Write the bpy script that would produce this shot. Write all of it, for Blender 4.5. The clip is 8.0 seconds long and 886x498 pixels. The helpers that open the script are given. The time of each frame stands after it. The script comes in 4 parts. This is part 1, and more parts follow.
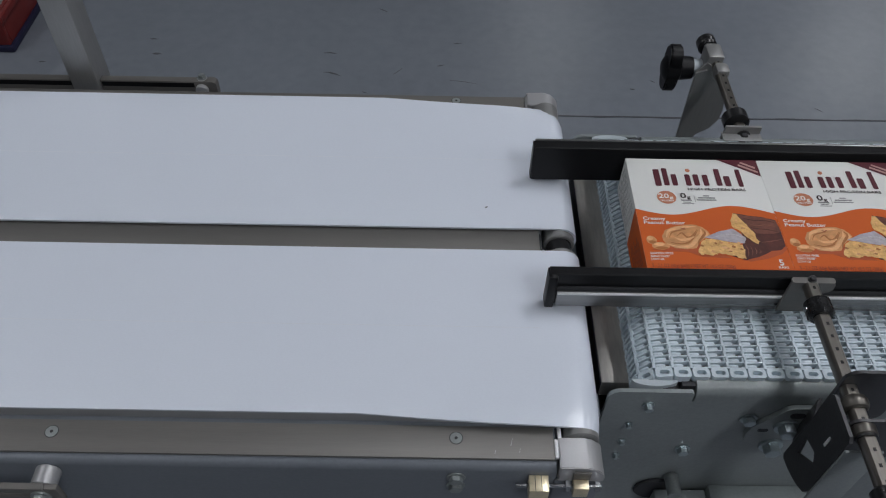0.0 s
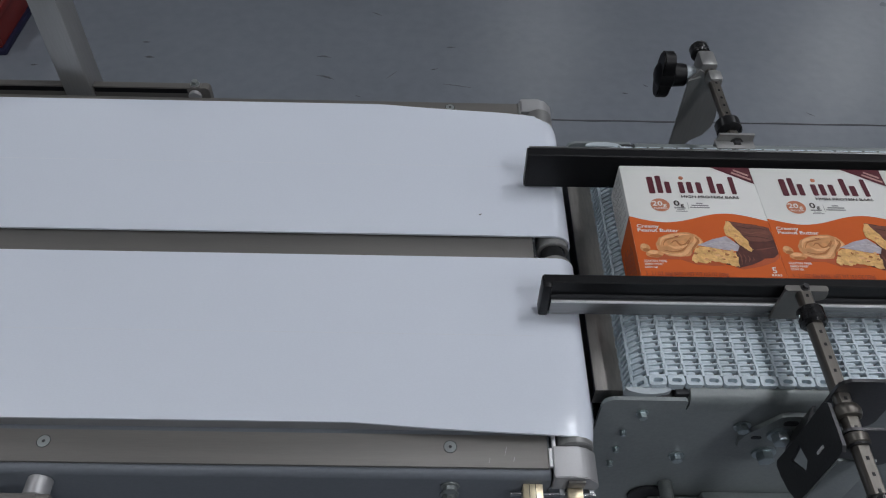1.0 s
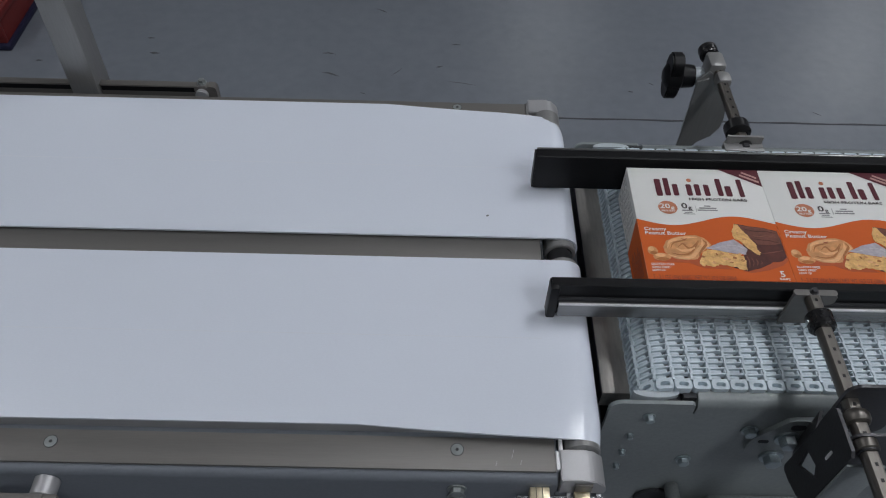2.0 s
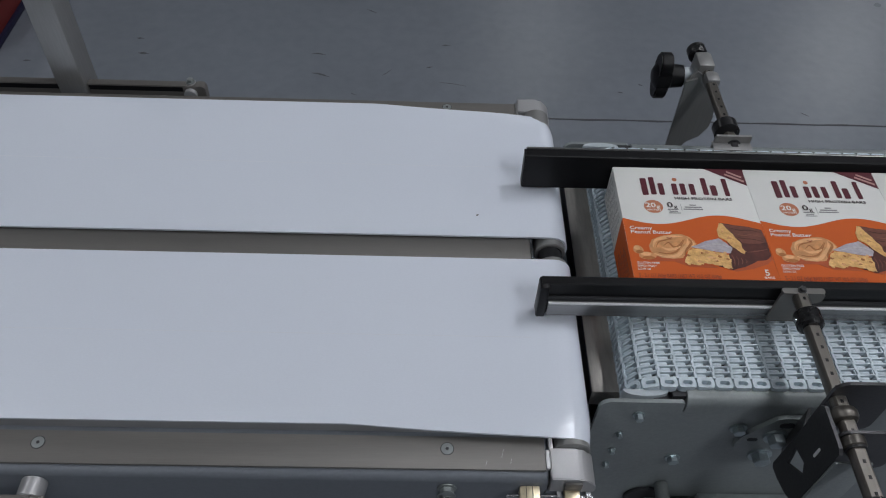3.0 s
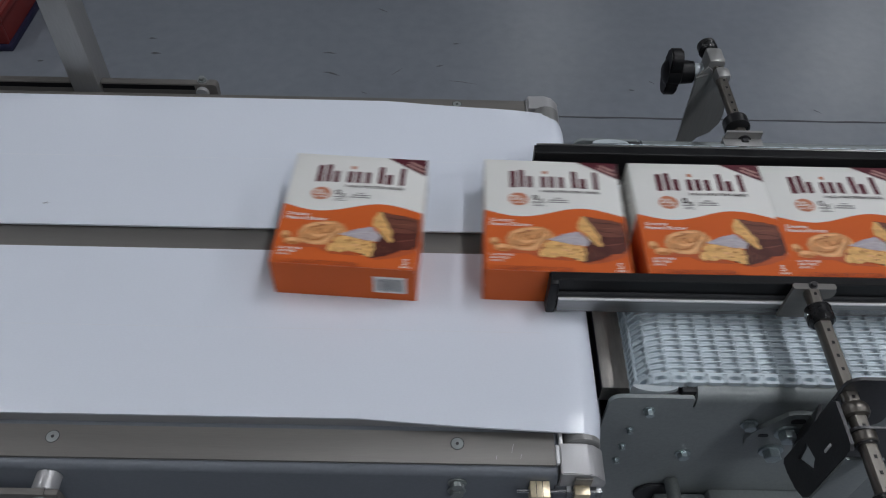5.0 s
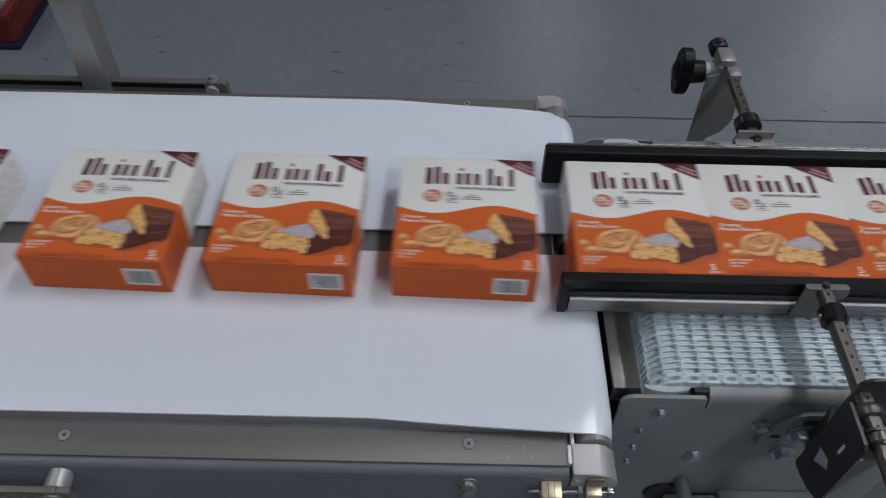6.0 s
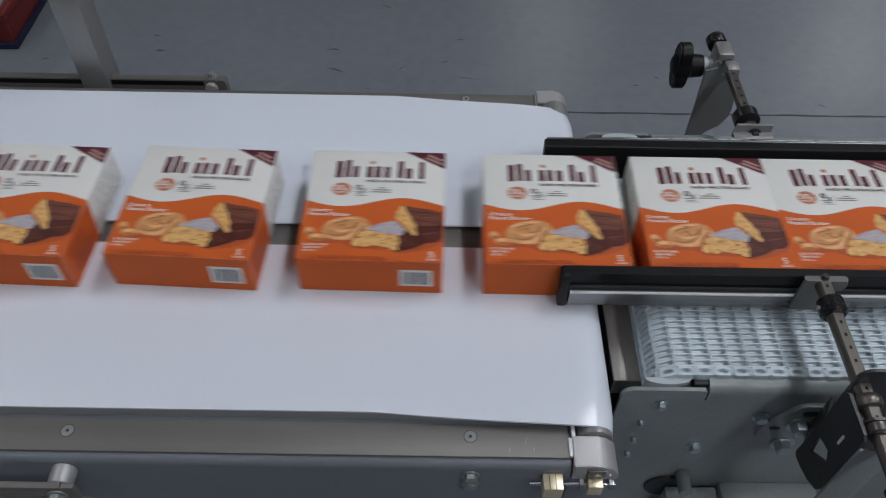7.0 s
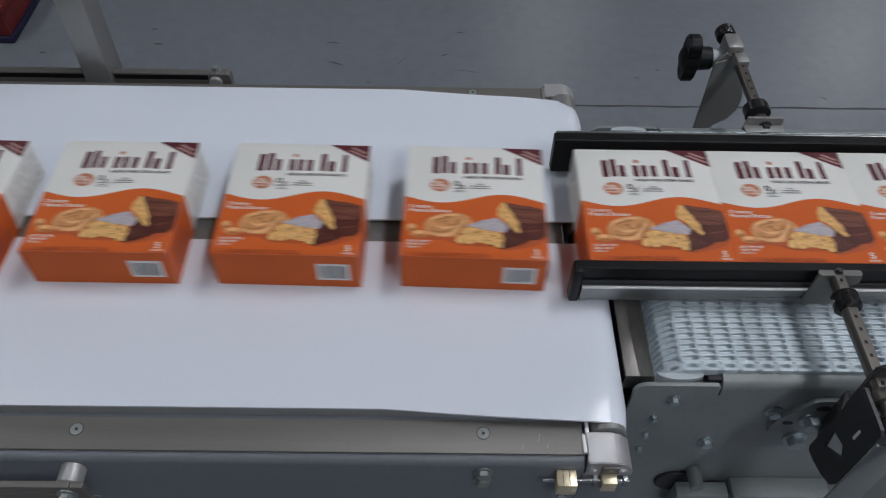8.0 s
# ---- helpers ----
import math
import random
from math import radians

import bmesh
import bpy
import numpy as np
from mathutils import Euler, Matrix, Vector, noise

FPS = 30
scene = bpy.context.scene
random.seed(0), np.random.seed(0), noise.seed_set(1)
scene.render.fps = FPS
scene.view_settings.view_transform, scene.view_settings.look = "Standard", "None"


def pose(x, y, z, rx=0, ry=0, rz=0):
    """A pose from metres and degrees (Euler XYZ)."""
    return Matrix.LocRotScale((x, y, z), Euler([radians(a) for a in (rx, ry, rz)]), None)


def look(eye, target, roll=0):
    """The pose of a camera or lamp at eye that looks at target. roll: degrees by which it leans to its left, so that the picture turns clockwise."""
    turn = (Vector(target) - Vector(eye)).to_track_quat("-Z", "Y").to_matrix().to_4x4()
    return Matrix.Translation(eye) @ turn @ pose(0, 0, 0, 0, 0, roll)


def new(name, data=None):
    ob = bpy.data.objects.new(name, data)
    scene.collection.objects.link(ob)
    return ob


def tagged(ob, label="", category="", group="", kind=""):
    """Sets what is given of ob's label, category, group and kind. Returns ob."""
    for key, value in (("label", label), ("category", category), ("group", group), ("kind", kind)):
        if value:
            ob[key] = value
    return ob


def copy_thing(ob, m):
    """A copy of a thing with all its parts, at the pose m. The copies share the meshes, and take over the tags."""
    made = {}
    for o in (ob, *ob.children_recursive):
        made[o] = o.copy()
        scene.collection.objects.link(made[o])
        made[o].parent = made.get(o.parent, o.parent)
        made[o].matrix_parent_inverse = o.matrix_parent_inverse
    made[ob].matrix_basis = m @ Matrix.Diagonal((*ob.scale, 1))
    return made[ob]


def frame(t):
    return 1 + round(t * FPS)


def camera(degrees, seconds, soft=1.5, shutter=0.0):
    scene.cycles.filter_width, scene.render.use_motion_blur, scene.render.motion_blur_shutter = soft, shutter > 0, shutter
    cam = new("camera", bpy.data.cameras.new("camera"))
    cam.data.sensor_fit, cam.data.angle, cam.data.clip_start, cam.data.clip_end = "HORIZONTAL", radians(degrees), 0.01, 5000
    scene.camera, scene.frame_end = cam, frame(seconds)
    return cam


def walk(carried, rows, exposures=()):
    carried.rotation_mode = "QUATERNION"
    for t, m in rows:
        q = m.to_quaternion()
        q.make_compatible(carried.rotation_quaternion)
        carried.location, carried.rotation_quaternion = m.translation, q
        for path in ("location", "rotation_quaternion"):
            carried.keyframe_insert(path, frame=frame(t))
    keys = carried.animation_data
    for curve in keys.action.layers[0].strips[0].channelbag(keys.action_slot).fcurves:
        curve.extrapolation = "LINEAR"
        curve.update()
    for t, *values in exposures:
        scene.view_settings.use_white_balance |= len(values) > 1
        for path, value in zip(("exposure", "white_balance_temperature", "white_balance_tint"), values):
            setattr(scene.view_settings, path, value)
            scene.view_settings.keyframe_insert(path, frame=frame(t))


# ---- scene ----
# A twin white belt conveyor takes cartons from a plastic modular belt. Belt tops at z = 0.9, x along the belts, y away from the camera.
cam = camera(58.75, 8.0, soft=1.1, shutter=0.45)
PATH = [
    (0, (-0.1470, -0.5335, 1.5234), (-0.1446, -0.0135, 0.9155), 1.20),
    (0.5, (-0.1462, -0.5329, 1.5239), (-0.1394, -0.0129, 0.9159), 1.39),
    (1, (-0.1479, -0.5287, 1.5267), (-0.1386, -0.0072, 0.9202), 1.76),
    (1.5, (-0.1526, -0.5232, 1.5293), (-0.1494, -0.0049, 0.9199), 1.60),
    (3, (-0.1518, -0.5245, 1.5274), (-0.1357, -0.0051, 0.9192), 2.56),
    (3.5, (-0.1495, -0.5283, 1.5285), (-0.1370, -0.0082, 0.9208), 2.18),
    (4, (-0.1486, -0.5332, 1.5278), (-0.1438, -0.0141, 0.9190), 1.52),
    (5.5, (-0.1540, -0.5271, 1.5272), (-0.1491, -0.0085, 0.9180), 1.54),
    (6, (-0.1580, -0.5278, 1.5265), (-0.1569, -0.0097, 0.9170), 1.37),
    (6.5, (-0.1589, -0.5310, 1.5272), (-0.1583, -0.0128, 0.9177), 0.98),
    (7, (-0.1595, -0.5320, 1.5266), (-0.1571, -0.0156, 0.9156), 1.12),
    (7.5, (-0.1627, -0.5305, 1.5256), (-0.1613, -0.0142, 0.9146), 1.16),
    (8, (-0.1732, -0.5264, 1.5224), (-0.1670, -0.0151, 0.9071), 1.24),
]
walk(cam, [(t, look(eye, target, roll)) for t, eye, target, roll in PATH],
     exposures=[(0, 0.08), (4, 0.08), (5.5, 0.10), (6.5, 0.13), (8, 0.17)])

# ---- light: a factory hall under rows of ceiling luminaires ----
world = bpy.data.worlds.new("hall_air")
scene.world = world
world.use_nodes = True
world.node_tree.nodes["Background"].inputs[0].default_value = (0.75, 0.85, 1.0, 1)
world.node_tree.nodes["Background"].inputs[1].default_value = 0.05

# x, y and power of each unseen luminaire, set singly to fit the shading
LUMINAIRES = [(1.35, 9.4, 12), (5.7, 9.0, 44), (-7.5, 9.4, 44), (1.8, 0.9, 49), (5.6, 0.9, 46), (-3.4, 0.9, 22), (1.8, -3.2, 58), (5.6, -3.2, 56), (-3.4, -3.2, 20)]
LAMP_Z = 5.4


# ---- materials ----
def mat(name, colour, rough=0.5, metal=0.0, scale=20.0, vary=0.15, bump=0.0, fine=400.0, stretch=(1, 1, 1), spec=0.5, dirt=None, gloss=0.08):
    """A surface with two scales of variation in colour and gloss, and a fine relief."""
    m = bpy.data.materials.new(name)
    m.use_nodes = True
    t = m.node_tree
    n, link = t.nodes, t.links
    b = n["Principled BSDF"]
    b.inputs["Metallic"].default_value = metal
    b.inputs["Specular IOR Level"].default_value = spec
    tc = n.new("ShaderNodeTexCoord")
    mp = n.new("ShaderNodeMapping")
    mp.inputs["Scale"].default_value = stretch
    link.new(tc.outputs["Object"], mp.inputs["Vector"])
    big = n.new("ShaderNodeTexNoise")
    big.inputs["Scale"].default_value, big.inputs["Detail"].default_value = scale, 5
    small = n.new("ShaderNodeTexNoise")
    small.inputs["Scale"].default_value, small.inputs["Detail"].default_value = fine, 3
    link.new(mp.outputs["Vector"], big.inputs["Vector"])
    link.new(mp.outputs["Vector"], small.inputs["Vector"])
    mixf = n.new("ShaderNodeMath")
    mixf.operation = "MULTIPLY_ADD"
    mixf.inputs[1].default_value = 0.6
    half = n.new("ShaderNodeMath")
    half.operation = "MULTIPLY"
    half.inputs[1].default_value = 0.4
    link.new(small.outputs["Fac"], half.inputs[0])
    link.new(big.outputs["Fac"], mixf.inputs[0])
    link.new(half.outputs[0], mixf.inputs[2])
    ramp = n.new("ShaderNodeValToRGB")
    lo = [c * (1 - vary) for c in colour]
    hi = [min(1, c * (1 + vary)) for c in colour]
    if dirt:
        lo = dirt
    ramp.color_ramp.elements[0].position, ramp.color_ramp.elements[1].position = 0.3, 0.7
    ramp.color_ramp.elements[0].color, ramp.color_ramp.elements[1].color = (*lo, 1), (*hi, 1)
    link.new(mixf.outputs[0], ramp.inputs[0])
    link.new(ramp.outputs[0], b.inputs["Base Color"])
    rr = n.new("ShaderNodeMapRange")
    rr.inputs["To Min"].default_value, rr.inputs["To Max"].default_value = max(0.03, rough - gloss), min(1, rough + gloss)
    link.new(big.outputs["Fac"], rr.inputs["Value"])
    link.new(rr.outputs[0], b.inputs["Roughness"])
    if bump:
        bp = n.new("ShaderNodeBump")
        bp.inputs["Strength"].default_value, bp.inputs["Distance"].default_value = bump, 0.001
        link.new(small.outputs["Fac"], bp.inputs["Height"])
        link.new(bp.outputs["Normal"], b.inputs["Normal"])
    return m


def glow(name, colour, power):
    m = bpy.data.materials.new(name)
    m.use_nodes = True
    b = m.node_tree.nodes["Principled BSDF"]
    b.inputs["Emission Color"].default_value = (*colour, 1)
    b.inputs["Emission Strength"].default_value = power
    return m


FLOOR = mat("painted_concrete", (0.19, 0.207, 0.238), 0.3, 0, 1.6, 0.12, 0.02, 25, spec=0.26)
# unseen walls and ceiling, kept dark grey to dim reflections in the metal
WALL = mat("hall_paint", (0.24, 0.25, 0.26), 0.7, 0, 1.0, 0.1)
BELT = mat("white_belt", (0.735, 0.78, 0.865), 0.22, 0, 3, 0.03, 0.03, 900, (0.35, 1, 1), gloss=0.015)
BELT_LINE = mat("belt_splice", (0.69, 0.725, 0.795), 0.34, 0, 30, 0.06)
STEEL = mat("brushed_stainless", (0.175, 0.166, 0.155), 0.47, 0.35, 14, 0.12, 0.08, 500, (0.12, 4, 4))
STEEL_X = mat("stainless_bright", (0.5, 0.5, 0.5), 0.22, 1, 25, 0.15, 0.05, 400)
STRIP = mat("dull_steel_strip", (0.165, 0.158, 0.148), 0.46, 0.4, 14, 0.12, 0.08, 500, (0.12, 4, 4))
ALU = mat("anodised_aluminium", (0.46, 0.46, 0.47), 0.42, 0.5, 30, 0.05, 0.05, 700)
PAINT = mat("grey_enamel", (0.165, 0.182, 0.208), 0.4, 0.0, 6, 0.1, 0.12, 300)
PAINT_G = mat("green_grey_enamel", (0.225, 0.25, 0.252), 0.33, 0.0, 8, 0.14, 0.12, 300)
DARKSHEET = mat("dark_bracket_sheet", (0.07, 0.07, 0.074), 0.38, 0.6, 20, 0.2, 0.08, 300)
BLACK = mat("black_plastic", (0.008, 0.008, 0.009), 0.42, 0, 40, 0.25, 0.1, 500, spec=0.22)
RUBBER = mat("black_nylon", (0.015, 0.015, 0.016), 0.28, 0, 40, 0.3, 0.1, 300)
# flat dark colour that paints the shade inside recesses and the machine
RECESS_DARK = mat("recess_shade", (0.035, 0.036, 0.04), 0.6, 0, 20, 0.3)
LINK = mat("pale_blue_acetal", (0.63, 0.725, 0.78), 0.42, 0, 14, 0.08, 0.06, 500, dirt=(0.5, 0.565, 0.61))
CHANNEL = mat("drawn_aluminium", (0.29, 0.29, 0.29), 0.3, 0.8, 14, 0.2, 0.06, 300, (0.08, 6, 6))
# pale matt colour that paints the highlight on metal edges
LIP = mat("painted_highlight", (0.82, 0.82, 0.83), 0.45, 0.1, 60, 0.06)
# paler than the other stainless, to offset the shade in the gap
BARSTEEL = mat("lightened_bar_steel", (0.56, 0.53, 0.49), 0.32, 0.45, 22, 0.2, 0.08, 400, (1, 0.15, 1))
WEAR = mat("white_wear_strip", (0.45, 0.5, 0.53), 0.45, 0, 30, 0.08)
BRASS = mat("brass", (0.82, 0.71, 0.5), 0.36, 0.6, 60, 0.2, 0.05, 500)
ZINC = mat("dull_zinc", (0.28, 0.305, 0.3), 0.4, 0.5, 60, 0.2, 0.05, 600)
CHROME = mat("zinc_plated_steel", (0.6, 0.62, 0.63), 0.2, 1, 80, 0.15, 0.03, 800)
BOLT = mat("blue_zinc_bolt", (0.38, 0.44, 0.46), 0.34, 0.75, 60, 0.2, 0.05, 600)
RODSTEEL = mat("worn_rod_steel", (0.16, 0.148, 0.132), 0.33, 0.75, 60, 0.2, 0.05, 500, (1, 0.1, 1))
CAST = mat("satin_tube_steel", (0.3, 0.3, 0.295), 0.45, 0.55, 12, 0.1, 0.05, 500, (1, 1, 0.1))
RED = mat("red_plastic", (0.15, 0.014, 0.012), 0.5, 0, 10, 0.15)
BASE_DARK = mat("base_shadow_dark", (0.012, 0.012, 0.04), 0.5, 0, 20, 0.2)
PACKING = mat("grey_packing", (0.3, 0.29, 0.27), 0.7, 0, 8, 0.2, 0.1, 80)
MARK = mat("dark_scuff", (0.085, 0.088, 0.096), 0.7, 0, 80, 0.3)
SEAM = mat("floor_joint_filler", (0.06, 0.062, 0.07), 0.7, 0, 30, 0.3)
CARD = mat("white_carton_board", (0.8, 0.8, 0.77), 0.42, 0, 25, 0.02, 0.02, 700)
ORANGE = mat("orange_carton_print", (0.64, 0.129, 0.029), 0.5, 0, 25, 0.04, 0.02, 700, spec=0.16)
MAROON = mat("maroon_print", (0.1, 0.013, 0.024), 0.42, 0, 30, 0.06)
GREYPRINT = mat("grey_print", (0.3, 0.29, 0.29), 0.45, 0, 30, 0.06)
FAINTPRINT = mat("faint_grey_print", (0.52, 0.51, 0.5), 0.45, 0, 30, 0.06)
DARKPRINT = mat("dark_print", (0.06, 0.045, 0.045), 0.45, 0, 30, 0.06)
TERRA = mat("terracotta_print", (0.55, 0.2, 0.105), 0.42, 0, 30, 0.05)
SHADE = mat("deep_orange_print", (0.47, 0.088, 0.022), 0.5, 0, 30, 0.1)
PALEPRINT = mat("pale_rose_print", (0.5, 0.3, 0.27), 0.45, 0, 30, 0.06)
RUST = mat("rust_print", (0.3, 0.05, 0.015), 0.42, 0, 30, 0.06)
WHITEINK = mat("white_ink", (0.82, 0.8, 0.76), 0.42, 0, 30, 0.02)
BUTTER = mat("peanut_butter_print", (0.66, 0.31, 0.125), 0.42, 0, 90, 0.25, 0.02, 260)
BUTTER_D = mat("peanut_butter_shade_print", (0.42, 0.15, 0.04), 0.42, 0, 90, 0.2)
NUT = mat("peanut_print", (0.82, 0.46, 0.22), 0.42, 0, 120, 0.2)
CRUMB = mat("crumb_print", (0.8, 0.47, 0.18), 0.42, 0, 160, 0.35, 0.02, 500, dirt=(0.55, 0.27, 0.085))
CHOC = mat("chocolate_print", (0.085, 0.02, 0.014), 0.42, 0, 60, 0.5, 0.02, 220)
CHOC_L = mat("chocolate_sheen_print", (0.17, 0.058, 0.038), 0.42, 0, 60, 0.4, 0.02, 220)
WRAP = mat("pale_wrapper_print", (0.46, 0.42, 0.46), 0.42, 0, 160, 0.25)
PALEWRAP = mat("dusted_top_print", (0.56, 0.52, 0.56), 0.42, 0, 200, 0.2)
WARM = mat("warm_brown_print", (0.23, 0.085, 0.05), 0.42, 0, 90, 0.3)
BARGREY = mat("barcode_ink", (0.07, 0.08, 0.1), 0.45, 0, 30, 0.1)
LAMPGLASS = glow("luminaire_diffuser", (0.95, 0.98, 1.0), 6.0)


# ---- building blocks ----
def add_box(bm, x0, x1, y0, y1, z0, z1, bevel=0.0, m=None):
    v = [bm.verts.new((x, y, z)) for x in (x0, x1) for y in (y0, y1) for z in (z0, z1)]
    faces = [bm.faces.new([v[i] for i in q]) for q in ((0, 1, 3, 2), (4, 6, 7, 5), (0, 4, 5, 1), (2, 3, 7, 6), (0, 2, 6, 4), (1, 5, 7, 3))]
    made = v
    if bevel:
        edges = list({e for f in faces for e in f.edges})
        r = bmesh.ops.bevel(bm, geom=edges, offset=bevel, segments=2, profile=0.5, affect="EDGES")
        made = list({w for f in r["faces"] for w in f.verts})
    if m is not None:
        bmesh.ops.transform(bm, matrix=m, verts=made)
    return bm


def add_cyl(bm, p0, p1, r0, r1=None, seg=20, bevel=0.0):
    r1 = r0 if r1 is None else r1
    p0, p1 = Vector(p0), Vector(p1)
    d = p1 - p0
    rings = [(0, r0), (d.length, r1)]
    if bevel:
        rings = [(0, r0 - bevel), (bevel, r0), (d.length - bevel, r1), (d.length, r1 - bevel)]
    return add_lathe(bm, p0, d, rings, seg)


def add_lathe(bm, p0, d, rings, seg=20):
    """A turned solid: rings of (distance, radius) along the way d from p0."""
    q = Vector(d).to_track_quat("Z", "Y").to_matrix().to_4x4()
    m = Matrix.Translation(p0) @ q
    loops = []
    for h, r in rings:
        loops.append([bm.verts.new(m @ Vector((r * math.cos(2 * math.pi * i / seg), r * math.sin(2 * math.pi * i / seg), h))) for i in range(seg)])
    for a, b in zip(loops, loops[1:]):
        for i in range(seg):
            bm.faces.new((a[i], a[(i + 1) % seg], b[(i + 1) % seg], b[i]))
    bm.faces.new(list(reversed(loops[0])))
    bm.faces.new(loops[-1])
    return bm


def add_prism(bm, pts, axis, lo, hi):
    """A sheet: an outline in the two other axes (in xyz order), from lo to hi along the axis."""
    def at(p, w):
        return {"x": (w, p[0], p[1]), "y": (p[0], w, p[1]), "z": (p[0], p[1], w)}[axis]
    a = [bm.verts.new(at(p, lo)) for p in pts]
    b = [bm.verts.new(at(p, hi)) for p in pts]
    n = len(pts)
    bm.faces.new(a)
    bm.faces.new(list(reversed(b)))
    for i in range(n):
        bm.faces.new((a[i], b[i], b[(i + 1) % n], a[(i + 1) % n]))
    return bm


def ring_pts(cx, cy, rx, ry, n=20, a0=0.0, a1=2 * math.pi, wob=0.0):
    full = abs(a1 - a0) > 6.2
    k = n if full else n - 1
    return [(cx + rx * (1 + wob * math.sin(3 * (a0 + (a1 - a0) * i / k) + 1)) * math.cos(a0 + (a1 - a0) * i / k),
             cy + ry * (1 + wob * math.sin(2 * (a0 + (a1 - a0) * i / k))) * math.sin(a0 + (a1 - a0) * i / k)) for i in range(n)]


def rounded(x0, x1, y0, y1, r, n=5):
    out = []
    for cx, cy, a in ((x1 - r, y1 - r, 0), (x0 + r, y1 - r, 90), (x0 + r, y0 + r, 180), (x1 - r, y0 + r, 270)):
        out += [(cx + r * math.cos(radians(a + 90 * i / (n - 1))), cy + r * math.sin(radians(a + 90 * i / (n - 1)))) for i in range(n)]
    return out


def finish(bm, name, material, smooth=True):
    bmesh.ops.recalc_face_normals(bm, faces=bm.faces)
    me = bpy.data.meshes.new(name)
    bm.to_mesh(me)
    bm.free()
    me.materials.append(material)
    if smooth:
        me.shade_smooth()
        me.set_sharp_from_angle(angle=radians(32))
    return me


def part(name, bm, material, parent, label=""):
    ob = new(name, finish(bm, name, material))
    ob.parent = parent
    if label:
        ob["label"] = label
    return ob


def thing(name, m, label, category, group="", kind=""):
    ob = new(name)
    ob.empty_display_size = 0.05
    ob.matrix_basis = m
    return tagged(ob, label, category, group, kind)


def solid(name, bm, material, label, category="", kind="", group=""):
    return tagged(new(name, finish(bm, name, material)), label, category, group, kind)


def bm_box(*a, **k):
    return add_box(bmesh.new(), *a, **k)


def bm_cyl(*a, **k):
    return add_cyl(bmesh.new(), *a, **k)


def bm_prism(*a, **k):
    return add_prism(bmesh.new(), *a, **k)


def hex_bolt(name, p, way, r, h, parent, material=ZINC, label=""):
    """A hexagon head on its washer."""
    p, way = Vector(p), Vector(way).normalized()
    bm = bmesh.new()
    add_lathe(bm, p, way, [(0, r * 1.35), (h * 0.22, r * 1.35)], 20)
    add_lathe(bm, p + way * h * 0.22, way, [(0, r), (h * 0.7, r), (h * 0.78, r * 0.86)], 6)
    add_lathe(bm, p + way * h * 0.7, way, [(0, r * 0.5), (h * 0.2, r * 0.5), (h * 0.25, r * 0.4)], 14)
    return part(name, bm, material, parent, label)


# ---- the hall ----
def hall():
    solid("floor", bm_box(-13, 13, -9, 17, -0.2, 0), FLOOR, "blue-grey painted concrete factory floor, scuffed and glossy", kind="structure")
    solid("wall_north", bm_box(-13, 13, 17, 17.2, -0.2, 6.2), WALL, "unseen plain grey hall wall, toned for reflections", kind="structure")
    solid("wall_south", bm_box(-13, 13, -9.2, -9, -0.2, 6.2), WALL, "unseen plain grey hall wall, toned for reflections", kind="structure")
    solid("wall_east", bm_box(13, 13.2, -9, 17, -0.2, 6.2), WALL, "unseen plain grey hall wall, toned for reflections", kind="structure")
    solid("wall_west", bm_box(-13.2, -13, -9, 17, -0.2, 6.2), WALL, "unseen plain grey hall wall, toned for reflections", kind="structure")
    solid("ceiling", bm_box(-13, 13, -9, 17, 6.0, 6.2), WALL, "unseen plain grey hall ceiling, toned for reflections", kind="structure")
    bm = bmesh.new()
    n = 60
    far, near = [], []
    for i in range(n + 1):
        x = -0.1 + i * 0.07
        y, w = 1.2995 + 0.003 * x + 0.0012 * math.sin(i * 1.9), 0.0028 + 0.0009 * math.sin(i * 2.3)
        far.append((x, y + w)), near.append((x, y - w))
    add_prism(bm, near + far[::-1], "z", -0.002, 0.0012)
    solid("floor_joint", bm, SEAM, "thin dark joint line in the grey concrete floor", kind="structure")
    for x, y, power in LUMINAIRES:
        lum = thing("ceiling_light", pose(x, y, LAMP_Z), "long white ceiling luminaire with a glowing diffuser", "ceiling light", "hall luminaires")
        part("housing", bm_box(-0.22, 0.22, -1.1, 1.1, 0.0, 0.09, bevel=0.01), ALU, lum)
        part("hanger", bm_box(-0.01, 0.01, -0.8, -0.78, 0.09, 0.6), ALU, lum)
        part("hanger", bm_box(-0.01, 0.01, 0.78, 0.8, 0.09, 0.6), ALU, lum)
        part("diffuser", bm_box(-0.2, 0.2, -1.07, 1.07, -0.004, -0.001), LAMPGLASS, lum, "glowing white diffuser")
        data = bpy.data.lights.new("luminaire_tube", "AREA")
        data.shape, data.size, data.size_y, data.energy = "RECTANGLE", 0.4, 2.1, power
        data.color = (0.917, 0.937, 1.0)
        lamp = new("luminaire_tube", data)
        lamp.parent = lum
        lamp.matrix_basis = pose(0, 0, -0.03)


